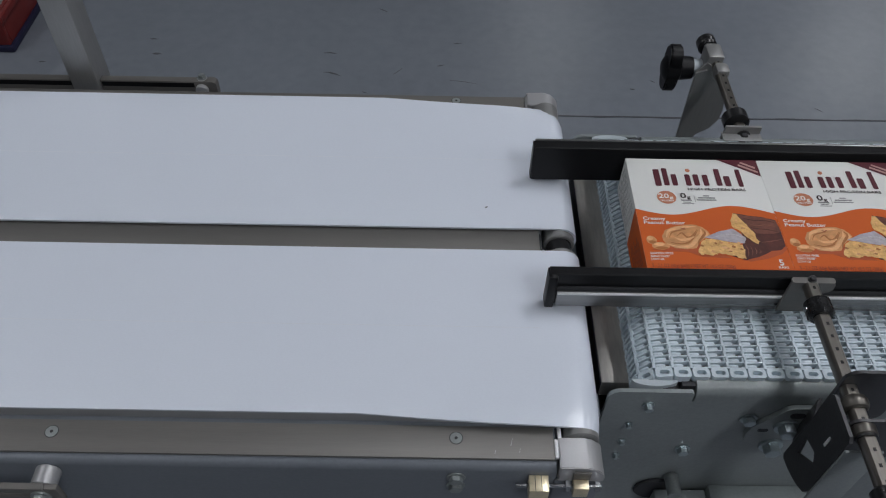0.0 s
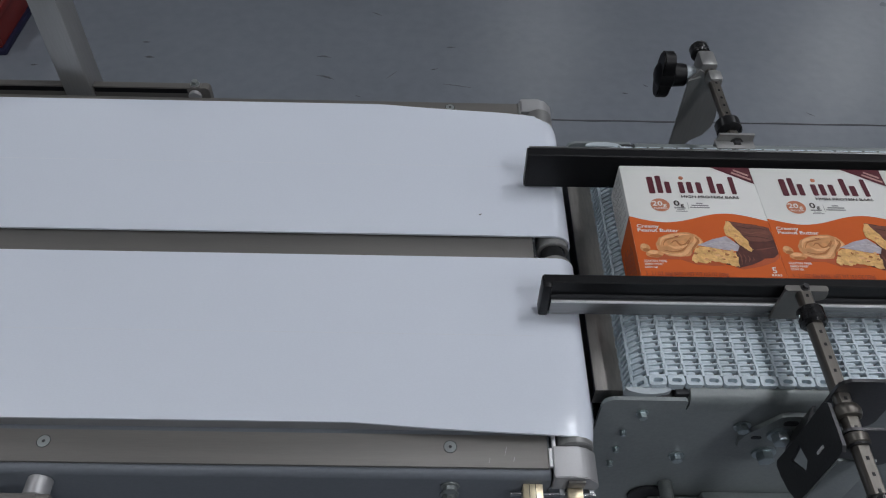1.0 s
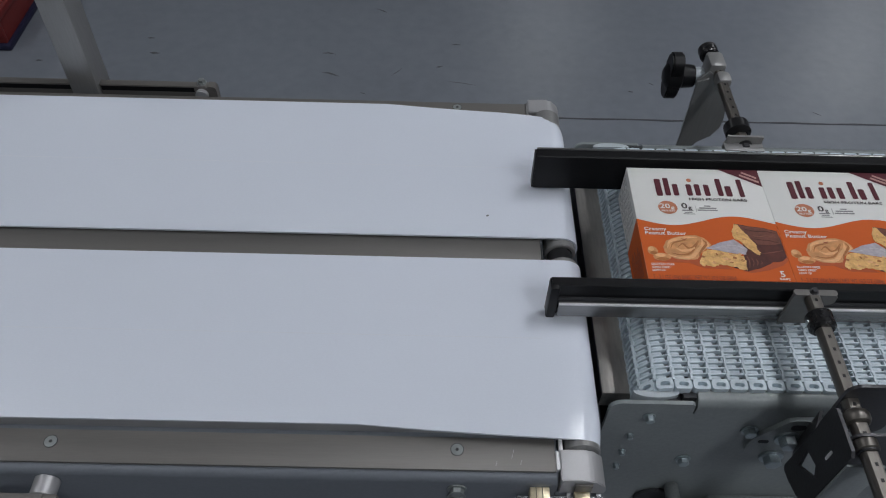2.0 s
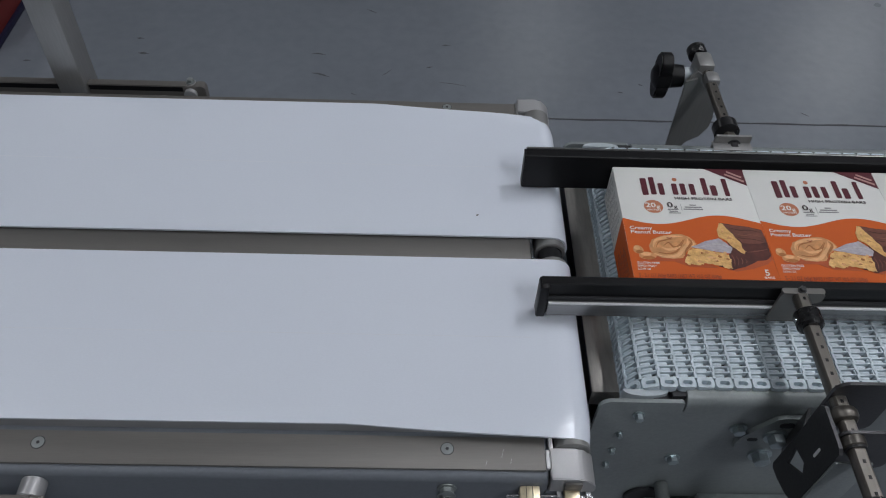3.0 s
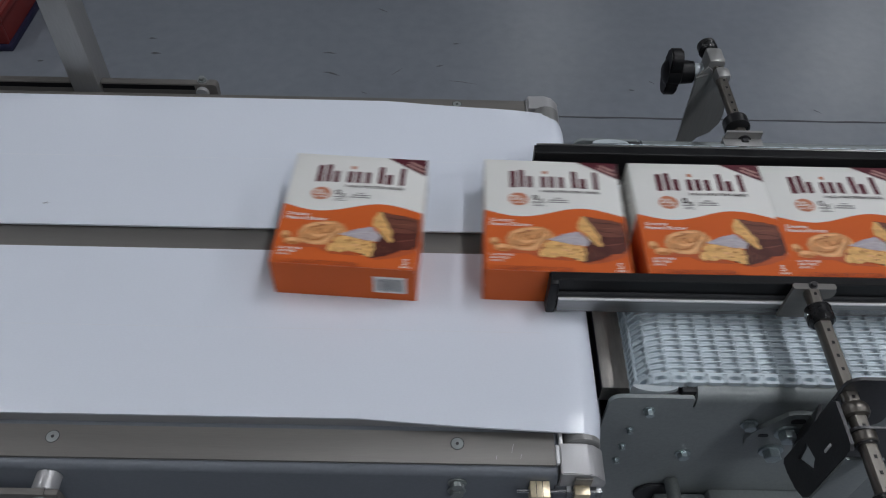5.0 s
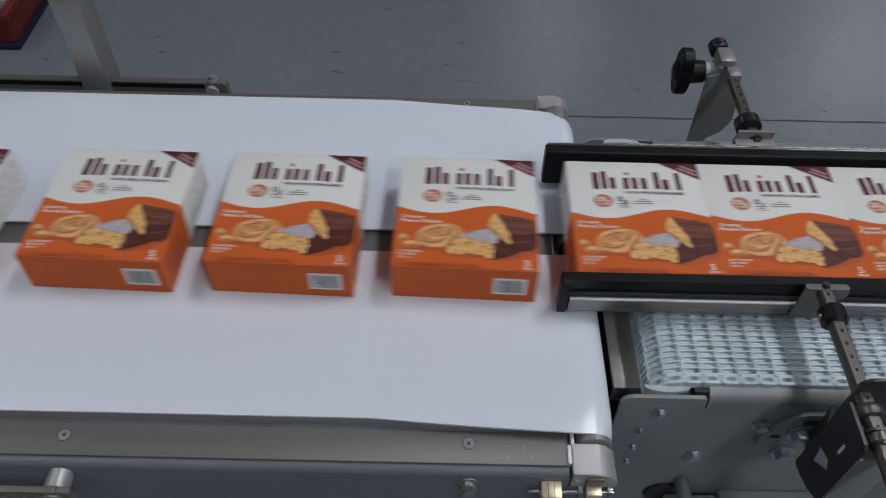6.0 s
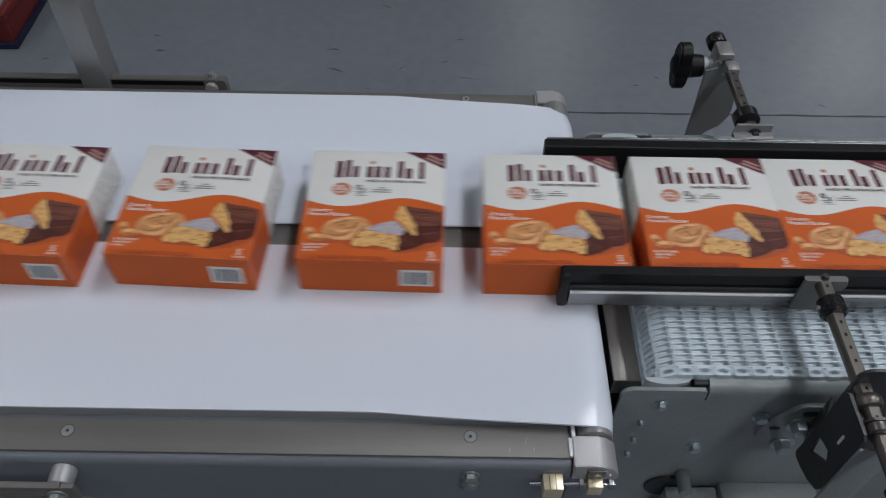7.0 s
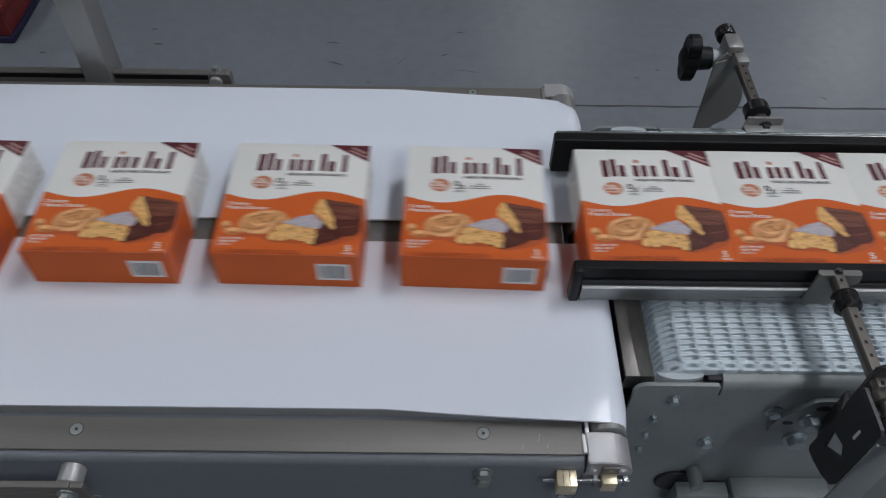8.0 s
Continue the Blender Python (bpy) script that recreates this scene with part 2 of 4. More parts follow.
def scuff(pts, w):
    """A scuff mark on the floor: a thin tapering streak through the points."""
    bm = bmesh.new()
    w *= 0.5
    (xa, ya), (xb, yb) = pts[0], pts[-1]
    pts = [(xa * 1.5 - xb * 0.5, ya * 1.5 - yb * 0.5)] + pts if len(pts) < 3 else pts
    fine = []
    for (x0, y0), (x1, y1) in zip(pts, pts[1:]):
        fine += [(x0 + (x1 - x0) * k / 4, y0 + (y1 - y0) * k / 4) for k in range(4)]
    fine.append(pts[-1])
    left, right = [], []
    for i, (x, y) in enumerate(fine):
        k = w * (0.08 + math.sin(math.pi * (i + 0.2) / (len(fine) - 0.6)) ** 2 * random.uniform(0.6, 1.2))
        left.append((x, y + k)), right.append((x, y - k * random.uniform(0.5, 1)))
    add_prism(bm, left + right[::-1], "z", 0.0004, 0.0010)
    solid("floor_scuff", bm, MARK, "small dark scuff mark on the grey floor", "scuff mark", "", "floor scuffs")


def floor_marks():
    scuff([(-0.525, 1.492), (-0.505, 1.49), (-0.485, 1.482), (-0.468, 1.474)], 0.008)
    scuff([(-0.535, 1.592), (-0.515, 1.594), (-0.49, 1.588)], 0.007)
    scuff([(-0.306, 1.486), (-0.29, 1.503), (-0.275, 1.522)], 0.004)
    scuff([(-0.127, 1.462), (-0.085, 1.456), (-0.042, 1.446)], 0.0025)
    scuff([(-0.374, 1.852), (-0.356, 1.842), (-0.34, 1.832)], 0.005)
    scuff([(-0.108, 1.656), (-0.09, 1.657)], 0.006)
    scuff([(0.98, 1.357), (0.99, 1.349), (1.0, 1.341)], 0.004)
    scuff([(0.435, 1.434), (0.446, 1.432)], 0.006)
    scuff([(0.505, 1.475), (0.515, 1.468)], 0.004)
    scuff([(-1.072, 1.572), (-1.05, 1.571)], 0.012)
    scuff([(-1.1, 1.652), (-1.082, 1.652)], 0.007)
    scuff([(-1.42, 1.519), (-1.405, 1.52)], 0.008)
    scuff([(-0.39, 1.395), (-0.378, 1.39)], 0.004)
    scuff([(-0.16, 1.535), (-0.145, 1.54)], 0.005)


def red_crate():
    c = thing("plastic_crate", pose(-1.766, 1.812, 0), "low red plastic crate of grey packing on a dark blue base and painted shadow", "crate")
    # dark band under the red shell, base and painted shadow in one
    part("base", bm_box(-0.25, 0.25, -0.25, 0.25, 0.0, 0.022, bevel=0.006), BASE_DARK, c, "dark blue base that also paints the crate's shadow")
    bm = bmesh.new()
    for a in ((-0.24, 0.24, -0.24, -0.225), (-0.24, 0.24, 0.225, 0.24), (-0.24, -0.225, -0.225, 0.225), (0.225, 0.24, -0.225, 0.225)):
        add_box(bm, *a, 0.022, 0.13, bevel=0.003)
    add_box(bm, -0.225, 0.225, -0.225, 0.225, 0.022, 0.032)
    part("shell", bm, RED, c)
    bm = bmesh.new()
    for a in ((-0.255, 0.255, -0.255, -0.24), (-0.255, 0.255, 0.24, 0.255), (-0.255, -0.24, -0.24, 0.24), (0.24, 0.255, -0.24, 0.24)):
        add_box(bm, *a, 0.108, 0.13, bevel=0.003)
    part("rim", bm, RED, c)
    part("packing", bm_box(-0.21, 0.215, -0.16, 0.21, 0.032, 0.124, bevel=0.02), PACKING, c, "pale grey packing")


# ---- twin belt conveyor ----
BX0 = -2.4           # its far end along x
NEAR_EDGE = -0.1925   # outer edge of the near belt before its sideways shift
NOSE = 0.0195        # radius of the belt round the nose roller


def sag(x, y, inner, outer):
    """The belt's edge dips a little where it meets the nose roller's end."""
    k = min(1, max(0, (x + 0.09) / 0.08))
    f = abs(y - inner) / abs(outer - inner)
    return k * k * (0.006 if outer > 0 else 0.0025) * max(0, (f - 0.86) / 0.14) ** 2


def edge_shift(x, outer):
    """Sideways shift of the outer belt edges towards the nose, shaped to fit the camera's view."""
    k = min(1, max(0, (x + 0.215) / 0.2))
    return (-0.0098 if outer < 0 else -0.0135) * (0.35 * k + 0.65 * k * (2 - k))


def belt_mesh(inner, outer):
    """One endless belt: flat top run, wrapped round the nose and back underneath."""
    xs = [BX0 + 0.012] + [BX0 + 0.1 * i for i in range(1, 21)] + [-0.36, -0.3] + [-0.26 + 0.02 * i for i in range(12)] + [-NOSE]
    ny = 26
    bm = bmesh.new()
    grid = []
    for shell in (0.0, 0.0022):
        cols = []
        for j in range(ny + 1):
            f = j / ny

            def side(x):
                return inner + (outer + edge_shift(x, outer) - inner) * f
            col = [(x, side(x), 0.9 - shell - sag(x, side(x), inner, outer + edge_shift(x, outer))) for x in xs]
            d = sag(0, side(0), inner, outer + edge_shift(0, outer))
            rr = NOSE - d - shell
            for a in range(1, 12):
                th = math.pi * a / 12
                col.append((-NOSE + rr * math.sin(th), side(0), 0.9 - NOSE + rr * math.cos(th)))
            col += [(x, side(x), 0.9 - 2 * NOSE + shell + sag(x, side(x), inner, outer + edge_shift(x, outer))) for x in reversed(xs)]
            cols.append([bm.verts.new(q) for q in col])
        grid.append(cols)
    n = len(grid[0][0])
    for s in (0, 1):
        for j in range(ny):
            for i in range(n - 1):
                bm.faces.new((grid[s][j][i], grid[s][j][i + 1], grid[s][j + 1][i + 1], grid[s][j + 1][i]))
    for j in (0, ny):
        for i in range(n - 1):
            bm.faces.new((grid[0][j][i], grid[0][j][i + 1], grid[1][j][i + 1], grid[1][j][i]))
    return bm


def splice_line(y, inner, outer):
    bm = bmesh.new()
    xs = [BX0 + 0.05 + 0.15 * i for i in range(14)] + [-0.25 + 0.02 * i for i in range(11)]
    lo = [bm.verts.new((x, y - 0.0006, 0.9003 - sag(x, y, inner, outer))) for x in xs]
    hi = [bm.verts.new((x, y + 0.0006, 0.9003 - sag(x, y, inner, outer))) for x in xs]
    for i in range(len(xs) - 1):
        bm.faces.new((lo[i], lo[i + 1], hi[i + 1], hi[i]))
    return bm


def twin_conveyor():
    c = thing("belt_conveyor", pose(0, 0, 0), "twin white belt conveyor with stainless plates and grey frame", "conveyor")
    # belts
    near = part("belt", belt_mesh(0.0, NEAR_EDGE), BELT, c, "smooth white conveyor belt")
    far = part("belt", belt_mesh(0.0307, 0.2461), BELT, c, "smooth white conveyor belt")
    part("splice_line", splice_line(-0.098, 0.0, NEAR_EDGE), BELT_LINE, near, "faint line along the belt")
    part("splice_line", splice_line(0.137, 0.0307, 0.2461), BELT_LINE, far, "faint line along the belt")
    # slider bed and the strip between the belts
    part("slider_bed", bm_box(BX0, -0.06, -0.189, -0.003, 0.866, 0.8974), PAINT, c)
    part("slider_bed", bm_box(BX0, -0.06, 0.034, 0.2285, 0.866, 0.8974), PAINT, c)
    # paler than the enamelled bed to stand in for light on this edge
    part("bed_edge", bm_box(BX0, -0.06, -0.1922, -0.1891, 0.8857, 0.8974), ALU, c, "grey edge of the slider bed")
    part("centre_strip", bm_box(BX0, -0.0425, -0.0028, 0.0335, 0.87, 0.8955, bevel=0.0004), STRIP, c, "brushed steel strip between the belts")
    part("strip_end", bm_box(-0.0425, -0.0402, -0.0028, 0.0335, 0.868, 0.8965, bevel=0.0006), STEEL_X, c, "bright folded steel edge")
    # side frames with rounded shoulders, near and far
    for side in (-1, 1):
        y_in, y_out = (-0.1895, -0.2355) if side < 0 else (0.2295, 0.2745)
        s = -1 if side < 0 else 1
        prof = [(y_in, 0.75), (y_in, 0.8855), (y_out - s * 0.009, 0.8855)]
        prof += [(y_out - s * 0.009 + s * 0.009 * math.sin(radians(a)), 0.8765 + 0.009 * math.cos(radians(a))) for a in (15, 30, 45, 60, 75, 90)]
        prof += [(y_out, 0.75)]
        part("side_frame", bm_prism(prof, "x", BX0, -0.0425), PAINT, c, "grey enamelled side frame")
        ya, yb = (-0.2283, -0.1975) if side < 0 else (0.2305, 0.2660)
        bm = bm_box(BX0, -0.0445, ya, yb, 0.8858, 0.8888, bevel=0.0007)
        plate = part("cover_plate", bm, STEEL, c, "brushed stainless cover plate")
        bm = bmesh.new()
        add_box(bm, -0.0445, -0.041, ya + 0.001, yb - 0.012 if side < 0 else yb, 0.8858, 0.8905, bevel=0.0009)
        add_box(bm, -0.041, -0.0375, yb - 0.013 if side < 0 else ya, yb if side < 0 else ya + 0.013, 0.8858, 0.8905, bevel=0.0009)
        # near end carries the painted highlight, far end plain grey
        part("plate_edge", bm, LIP if side < 0 else CAST, plate, "folded end of the plate, near one in a highlight colour")
        ys = -0.2095 if side < 0 else 0.2565
        for x in ((-0.1305, -0.486, -0.842, -1.198, -1.554, -1.91) if side < 0 else (-0.1305, -1.2)):
            bm = bmesh.new()
            add_lathe(bm, (x, ys, 0.8886), (0, 0, 1), [(0, 0.0054), (0.0006, 0.0054)], 24)
            screw = part("screw", bm, ZINC, plate, "countersunk zinc screw")
            # dark discs paint the shade of the countersink groove and socket
            part("countersink", bm_cyl((x, ys, 0.8882), (x, ys, 0.8891), 0.0061, seg=24), DARKSHEET, screw)
            part("socket", bm_cyl((x, ys, 0.8888), (x, ys, 0.8895), 0.0016, seg=6), RECESS_DARK, screw)
        if side < 0:
            for x, y, dx, dy in ((-0.083, -0.217, 0.002, 0.008), (-0.097, -0.224, 0.001, 0.004), (-0.0755, -0.2225, 0.001, 0.004)):
                bm = bmesh.new()
                add_prism(bm, [(x, y), (x + 0.0003, y), (x + dx + 0.0003, y + dy), (x + dx, y + dy)], "z", 0.8888, 0.88895)
                part("scratch", bm, ALU, plate, "bright scratch")
        # bearing block with a rounded nose
        yo, yi = (-0.2375, -0.2085) if side < 0 else (0.2725, 0.2475)
        pts = [(-0.041, 0.8665), (-0.041, 0.8915)]
        pts += [(-0.0215 + 0.0215 * math.sin(radians(a)), 0.870 + 0.0215 * math.cos(radians(a))) for a in range(0, 100, 10)]
        pts += [(-0.001, 0.8665)]
        bm = bmesh.new()
        add_prism(bm, pts, "y", min(yo, yi), max(yo, yi))
        bmesh.ops.bevel(bm, geom=[e for e in bm.edges], offset=0.0009, segments=2, affect="EDGES")
        part("bearing_block", bm, ALU, c, "satin aluminium bearing block")
    # nose rollers, crowned, with their shaft
    for a, b in ((-0.2080, 0.0075), (0.0232, 0.2465)):
        ends = [(0, 0.0155), (0.001, 0.0168), (b - a - 0.001, 0.0168), (b - a, 0.0155)]
        part("nose_roller", add_lathe(bmesh.new(), (-NOSE, a, 0.9 - NOSE), (0, 1, 0), ends, 40), CAST, c, "turned steel nose roller")
    part("roller_shaft", bm_cyl((-NOSE, -0.235, 0.9 - NOSE), (-NOSE, 0.272, 0.9 - NOSE), 0.009, seg=24), RUBBER, c, "black roller shaft")
    # black disc added to fill the roller gap in place of its shade
    part("gap_disc", bm_cyl((-NOSE, 0.0078, 0.9 - NOSE), (-NOSE, 0.0229, 0.9 - NOSE), 0.0135, seg=28), RUBBER, c, "black disc that darkens the gap between the rollers")
    # belt tensioner on the near side
    t1 = part("tension_block", bm_box(-0.0665, -0.0495, -0.2505, -0.2357, 0.855, 0.8735, bevel=0.0003), BRASS, c, "square brass tension block")
    bm = bmesh.new()
    for i in range(2):
        add_box(bm, -0.0615 + 0.0055 * i, -0.061 + 0.0055 * i, -0.2504, -0.236, 0.8735, 0.8737)
    part("score_line", bm, RECESS_DARK, t1)
    part("tension_block", bm_box(-0.0275, -0.0145, -0.2475, -0.2357, 0.856, 0.8725, bevel=0.0003), BRASS, c, "square brass tension block")
    part("strap", bm_box(-0.0285, -0.0135, -0.2395, -0.2376, 0.8735, 0.886, bevel=0.0004), STEEL, c, "short steel strap")
    part("threaded_rod", bm_cyl((-0.078, -0.242, 0.8665), (-0.003, -0.242, 0.8665), 0.0019, seg=12), CHROME, c, "zinc threaded rod")
    part("lock_nut", bm_cyl((-0.0345, -0.242, 0.8665), (-0.0305, -0.242, 0.8665), 0.0055, seg=6), CHROME, c)
    part("lock_nut", bm_cyl((-0.0085, -0.242, 0.8665), (-0.0045, -0.242, 0.8665), 0.005, seg=6), CHROME, c)
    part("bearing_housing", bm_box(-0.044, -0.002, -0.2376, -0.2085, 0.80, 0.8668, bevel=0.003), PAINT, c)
    part("stud", bm_cyl((-0.06, -0.2357, 0.846), (-0.06, -0.2485, 0.846), 0.004, seg=12), CHROME, c)
    for x, z in ((-0.130, 0.867), (-0.130, 0.851), (-0.49, 0.80), (-0.85, 0.86)):
        hex_bolt("frame_bolt", (x, -0.2356, z), (0, -1, 0), 0.0062, 0.006, c, ZINC)
    # guide supports: slotted flat bars on spacers, near and far
    y0, y1, zt, end = -0.2585, -0.2525, 0.8790, -0.470
    bm = bmesh.new()
    add_box(bm, BX0 + 0.3, end - 0.012, y0, y1, zt - 0.0085, zt, bevel=0.0006)
    add_box(bm, BX0 + 0.3, end - 0.012, y0, y1, zt - 0.026, zt - 0.0165, bevel=0.0006)
    add_box(bm, end - 0.0121, end, y0, y1, zt - 0.026, zt, bevel=0.0016)
    bar = part("slotted_bar", bm, STEEL, c, "slotted flat steel bar")
    part("spacer", bm_cyl((end - 0.0165, -0.2356, zt - 0.0100), (end - 0.0165, y1, zt - 0.0100), 0.0108, seg=28, bevel=0.0008), ALU, c, "round bright spacer")
    hex_bolt("bar_bolt", (end - 0.0165, y0, zt - 0.0125), (0, -1, 0), 0.0065, 0.008, bar)
    end, cut0, cut1 = -0.4385, -0.6224, -0.5872
    bm = bmesh.new()
    add_box(bm, BX0 + 0.3, cut0, 0.2805, 0.2905, 0.866, 0.8925, bevel=0.0006)
    add_box(bm, cut1, end - 0.006, 0.2805, 0.2905, 0.866, 0.8925, bevel=0.0006)
    add_prism(bm, rounded(end - 0.0141, end, 0.8655, 0.893, 0.0055), "y", 0.2795, 0.2906)
    bar = part("slotted_bar", bm, STEEL, c, "slotted flat steel bar")
    # black strips on the near face stand in for its shade
    part("dark_strip", bm_box(BX0 + 0.3, cut0 - 0.002, 0.2800, 0.2806, 0.8840, 0.8905), BLACK, bar, "black strip in place of shade on the bar")
    part("dark_strip", bm_box(cut1 + 0.002, -0.467, 0.2800, 0.2806, 0.8840, 0.8905), BLACK, bar, "black strip in place of shade on the bar")
    part("spacer", bm_cyl((-0.4575, 0.2746, 0.8815), (-0.4575, 0.2804, 0.8815), 0.0082, seg=28, bevel=0.0008), ALU, c, "round bright spacer")
    part("washer", bm_cyl((-0.4575, 0.2875, 0.8926), (-0.4575, 0.2875, 0.8938), 0.0062, seg=24), ALU, bar, "bright round washer")
    hex_bolt("bar_bolt", (-0.4575, 0.2875, 0.8938), (0, 0, 1), 0.0042, 0.005, bar)
    # legs below
    for x in (-0.5, -2.0):
        for y in (-0.21, 0.26):
            part("leg", bm_box(x - 0.03, x + 0.03, y - 0.02, y + 0.02, 0.0, 0.76, bevel=0.003), PAINT, c)
    # dark sheet put in place of the shade under the belts
    part("underside_shade", bm_box(BX0, -0.06, -0.189, 0.242, 0.752, 0.76), RECESS_DARK, c)
    return c


def guide_post():
    p = thing("guide_post", pose(-0.6048, 0.2948, 0.80), "upright rectangular satin steel tube clamped beside the slotted bar", "post")
    part("tube", bm_box(-0.0172, 0.0172, -0.0201, 0.0201, 0.0, 0.31, bevel=0.0022), CAST, p)
    part("end_cap", bm_box(-0.0162, 0.0162, -0.0191, 0.0191, 0.31, 0.314, bevel=0.001), BLACK, p)


# ---- modular conveyor ----
ROW = 0.0172                 # pitch of the belt rows
YN, YF = -0.1495, 0.1795     # belt edges
TURN_X, TURN_Z, TURN_R = 0.0655, 0.8715, 0.0285
LINKS = 26


def add_ring(bm, outer, inner, z0, z1, floor_z):
    """A raised rim between two outlines of equal length, with a sunk floor."""
    n = len(outer)
    top_o = [bm.verts.new((x, y, z1)) for x, y in outer]
    top_i = [bm.verts.new((x, y, z1)) for x, y in inner]
    low_o = [bm.verts.new((x, y, z0)) for x, y in outer]
    low_i = [bm.verts.new((x, y, floor_z)) for x, y in inner]
    for k in range(n):
        m = (k + 1) % n
        bm.faces.new((top_o[k], top_o[m], top_i[m], top_i[k]))
        bm.faces.new((low_o[k], low_o[m], top_o[m], top_o[k]))
        bm.faces.new((top_i[k], top_i[m], low_i[m], low_i[k]))
    bm.faces.new(low_i)


def row_mesh():
    """One moulded row: a thin stepped wall, slanting ribs, rounded knuckles with an open slot beyond each, a looped link at each end."""
    bm = bmesh.new()
    h = (YF - YN) / LINKS / 2
    o = -0.0078          # the wall stands at the trailing edge of its row
    y, odd = YN + 0.0098, False
    while y + h < YF - 0.0145:
        k = 0.0009 if odd else 0.0
        add_prism(bm, [(o - 0.0012 + k, y - 0.0004), (o + 0.0012 + k, y - 0.0004), (o + 0.0010 + k, y + h + 0.0004), (o - 0.0013 + k, y + h + 0.0004)], "z", -0.008, -0.0001 if odd else 0.0)
        add_prism(bm, [(o + 0.001, y - 0.0009), (o + 0.0164, y + 0.0002), (o + 0.0164, y + 0.0013), (o + 0.001, y + 0.0008)], "z", -0.007, -0.0003)
        a, b = (0.0021, 0.0127) if odd else (0.0012, 0.0108)
        add_box(bm, o + a, o + b, y + 0.0014, y + h - 0.0010, -0.0095, -0.0013, bevel=0.0017)
        if odd:
            add_box(bm, o + 0.0149, o + 0.0163, y + 0.0010, y + h - 0.0002, -0.0085, -0.0008, bevel=0.0005)
        y, odd = y + h, not odd
    for ye, sgn in ((YN, 1), (YF - 0.005, -1)):
        a, b = sorted((ye - sgn * 0.0006, ye + sgn * 0.0096))
        m = (a + b) / 2
        add_ring(bm, rounded(-0.0078, 0.0080, a, b, 0.0026, 4), rounded(-0.0040, 0.0050, m - 0.0024, m + 0.0022, 0.0020, 4), -0.0085, 0.0006, -0.0055)
    return finish(bm, "belt_link", LINK)


N_ROWS = 116
ROWS = []


def modular_conveyor():
    c = thing("modular_conveyor", pose(0, 0, 0), "grey-green framed conveyor with a pale blue plastic modular belt", "conveyor")
    X1 = 2.3
    for side in (-1, 1):
        s = side
        yf = -0.1615 if s < 0 else 0.1945           # outer face
        yi = yf - s * 0.004
        # side sheet with its chamfered, rounded end
        pts = [(0.03, 0.62), (0.011, 0.79), (0.0108, 0.858)]
        pts += [(0.0225 - 0.0115 * math.cos(radians(a)), 0.8795 + 0.0115 * math.sin(radians(a))) for a in (0, 20, 40, 60, 80, 90)]
        pts += [(0.087, 0.891), (0.0895, 0.8885), (0.09, 0.875), (X1, 0.875), (X1, 0.62)]
        bm = bmesh.new()
        add_prism(bm, pts, "y", min(yf, yi), max(yf, yi))
        sheet = part("side_sheet", bm, PAINT_G, c, "grey-green enamelled side sheet")
        # folded shoulder beyond the notch
        prof = [(yf, 0.8745)]
        prof += [(yf - s * 0.012 + s * 0.012 * math.cos(radians(a)), 0.8835 + 0.012 * math.sin(radians(a))) for a in (0, 15, 30, 45, 60, 75, 90)]
        prof += [(yf - s * 0.014, 0.8955), (yf - s * 0.014, 0.8915), (yf - s * 0.004, 0.8745)]
        part("folded_shoulder", bm_prism(prof, "x", 0.0915, X1), PAINT_G, c)
        # white wear strip bulging past the sheet at the nose
        wy = yf - s * 0.0005
        bm = bmesh.new()
        pts = [(0.032, wy - s * 0.0115)] + [(0.0535 - 0.0215 * math.cos(radians(a)), wy - s * 0.011 + s * 0.0066 * math.sin(radians(a))) for a in range(0, 181, 15)] + [(0.075, wy - s * 0.0115)]
        add_prism(bm, pts, "z", 0.872, 0.8945)
        part("wear_strip", bm, WEAR, c, "white plastic wear strip end")
        # dark block that paints the shade in the notch
        part("notch_shade", bm_box(0.0785, 0.0908, min(wy - s * 0.012, wy - s * 0.006), max(wy - s * 0.012, wy - s * 0.006), 0.86, 0.8925), RECESS_DARK, c)
        if s < 0:
            for x, z, r in ((0.0505, 0.869, 0.0042), (0.104, 0.7815, 0.0058), (0.152, 0.846, 0.0062)):
                hex_bolt("sheet_bolt", (x, yf - 0.0001, z), (0, -1, 0), r, 0.007, sheet, BOLT)
            for x, z in ((0.0395, 0.831), (0.0388, 0.7965), (0.0385, 0.765)):
                hex_bolt("sheet_screw", (x, yf - 0.0001, z), (0, -1, 0), 0.0028, 0.005, sheet, BOLT)
            # lower flange plates and shaft
            # dark disc stands in for a round patch of shadow
            part("shadow_disc", bm_cyl((0.094, yf - 0.0001, 0.688), (0.094, yf - 0.004, 0.688), 0.022, seg=32, bevel=0.001), RECESS_DARK, c, "dark disc in place of a round shadow")
            part("drive_shaft", bm_cyl((0.107, yf - 0.0001, 0.718), (0.107, yf - 0.024, 0.718), 0.0075, seg=20, bevel=0.001), ZINC, c)
            part("lower_plate", bm_box(0.093, 0.150, yf - 0.022, yf - 0.0045, 0.62, 0.692, bevel=0.002), PAINT_G, c)
            part("lower_plate", bm_box(0.153, 0.26, yf - 0.024, yf - 0.0002, 0.62, 0.696, bevel=0.002), PAINT_G, c)
    # carry plates beneath the belt, nose shaft, dead plate
    # plate coloured dark to put shade into the open link slots
    part("carry_plate", bm_box(0.068, X1, -0.147, 0.183, 0.882, 0.887), DARKSHEET, c)
    # dark sheet added for the shade inside the frame, shaft darkened with it
    part("inner_shade", bm_box(0.02, X1, -0.157, 0.19, 0.80, 0.806), RECESS_DARK, c)
    part("nose_shaft", bm_cyl((TURN_X, -0.157, TURN_Z), (TURN_X, 0.19, TURN_Z), 0.0185, seg=28), RECESS_DARK, c)
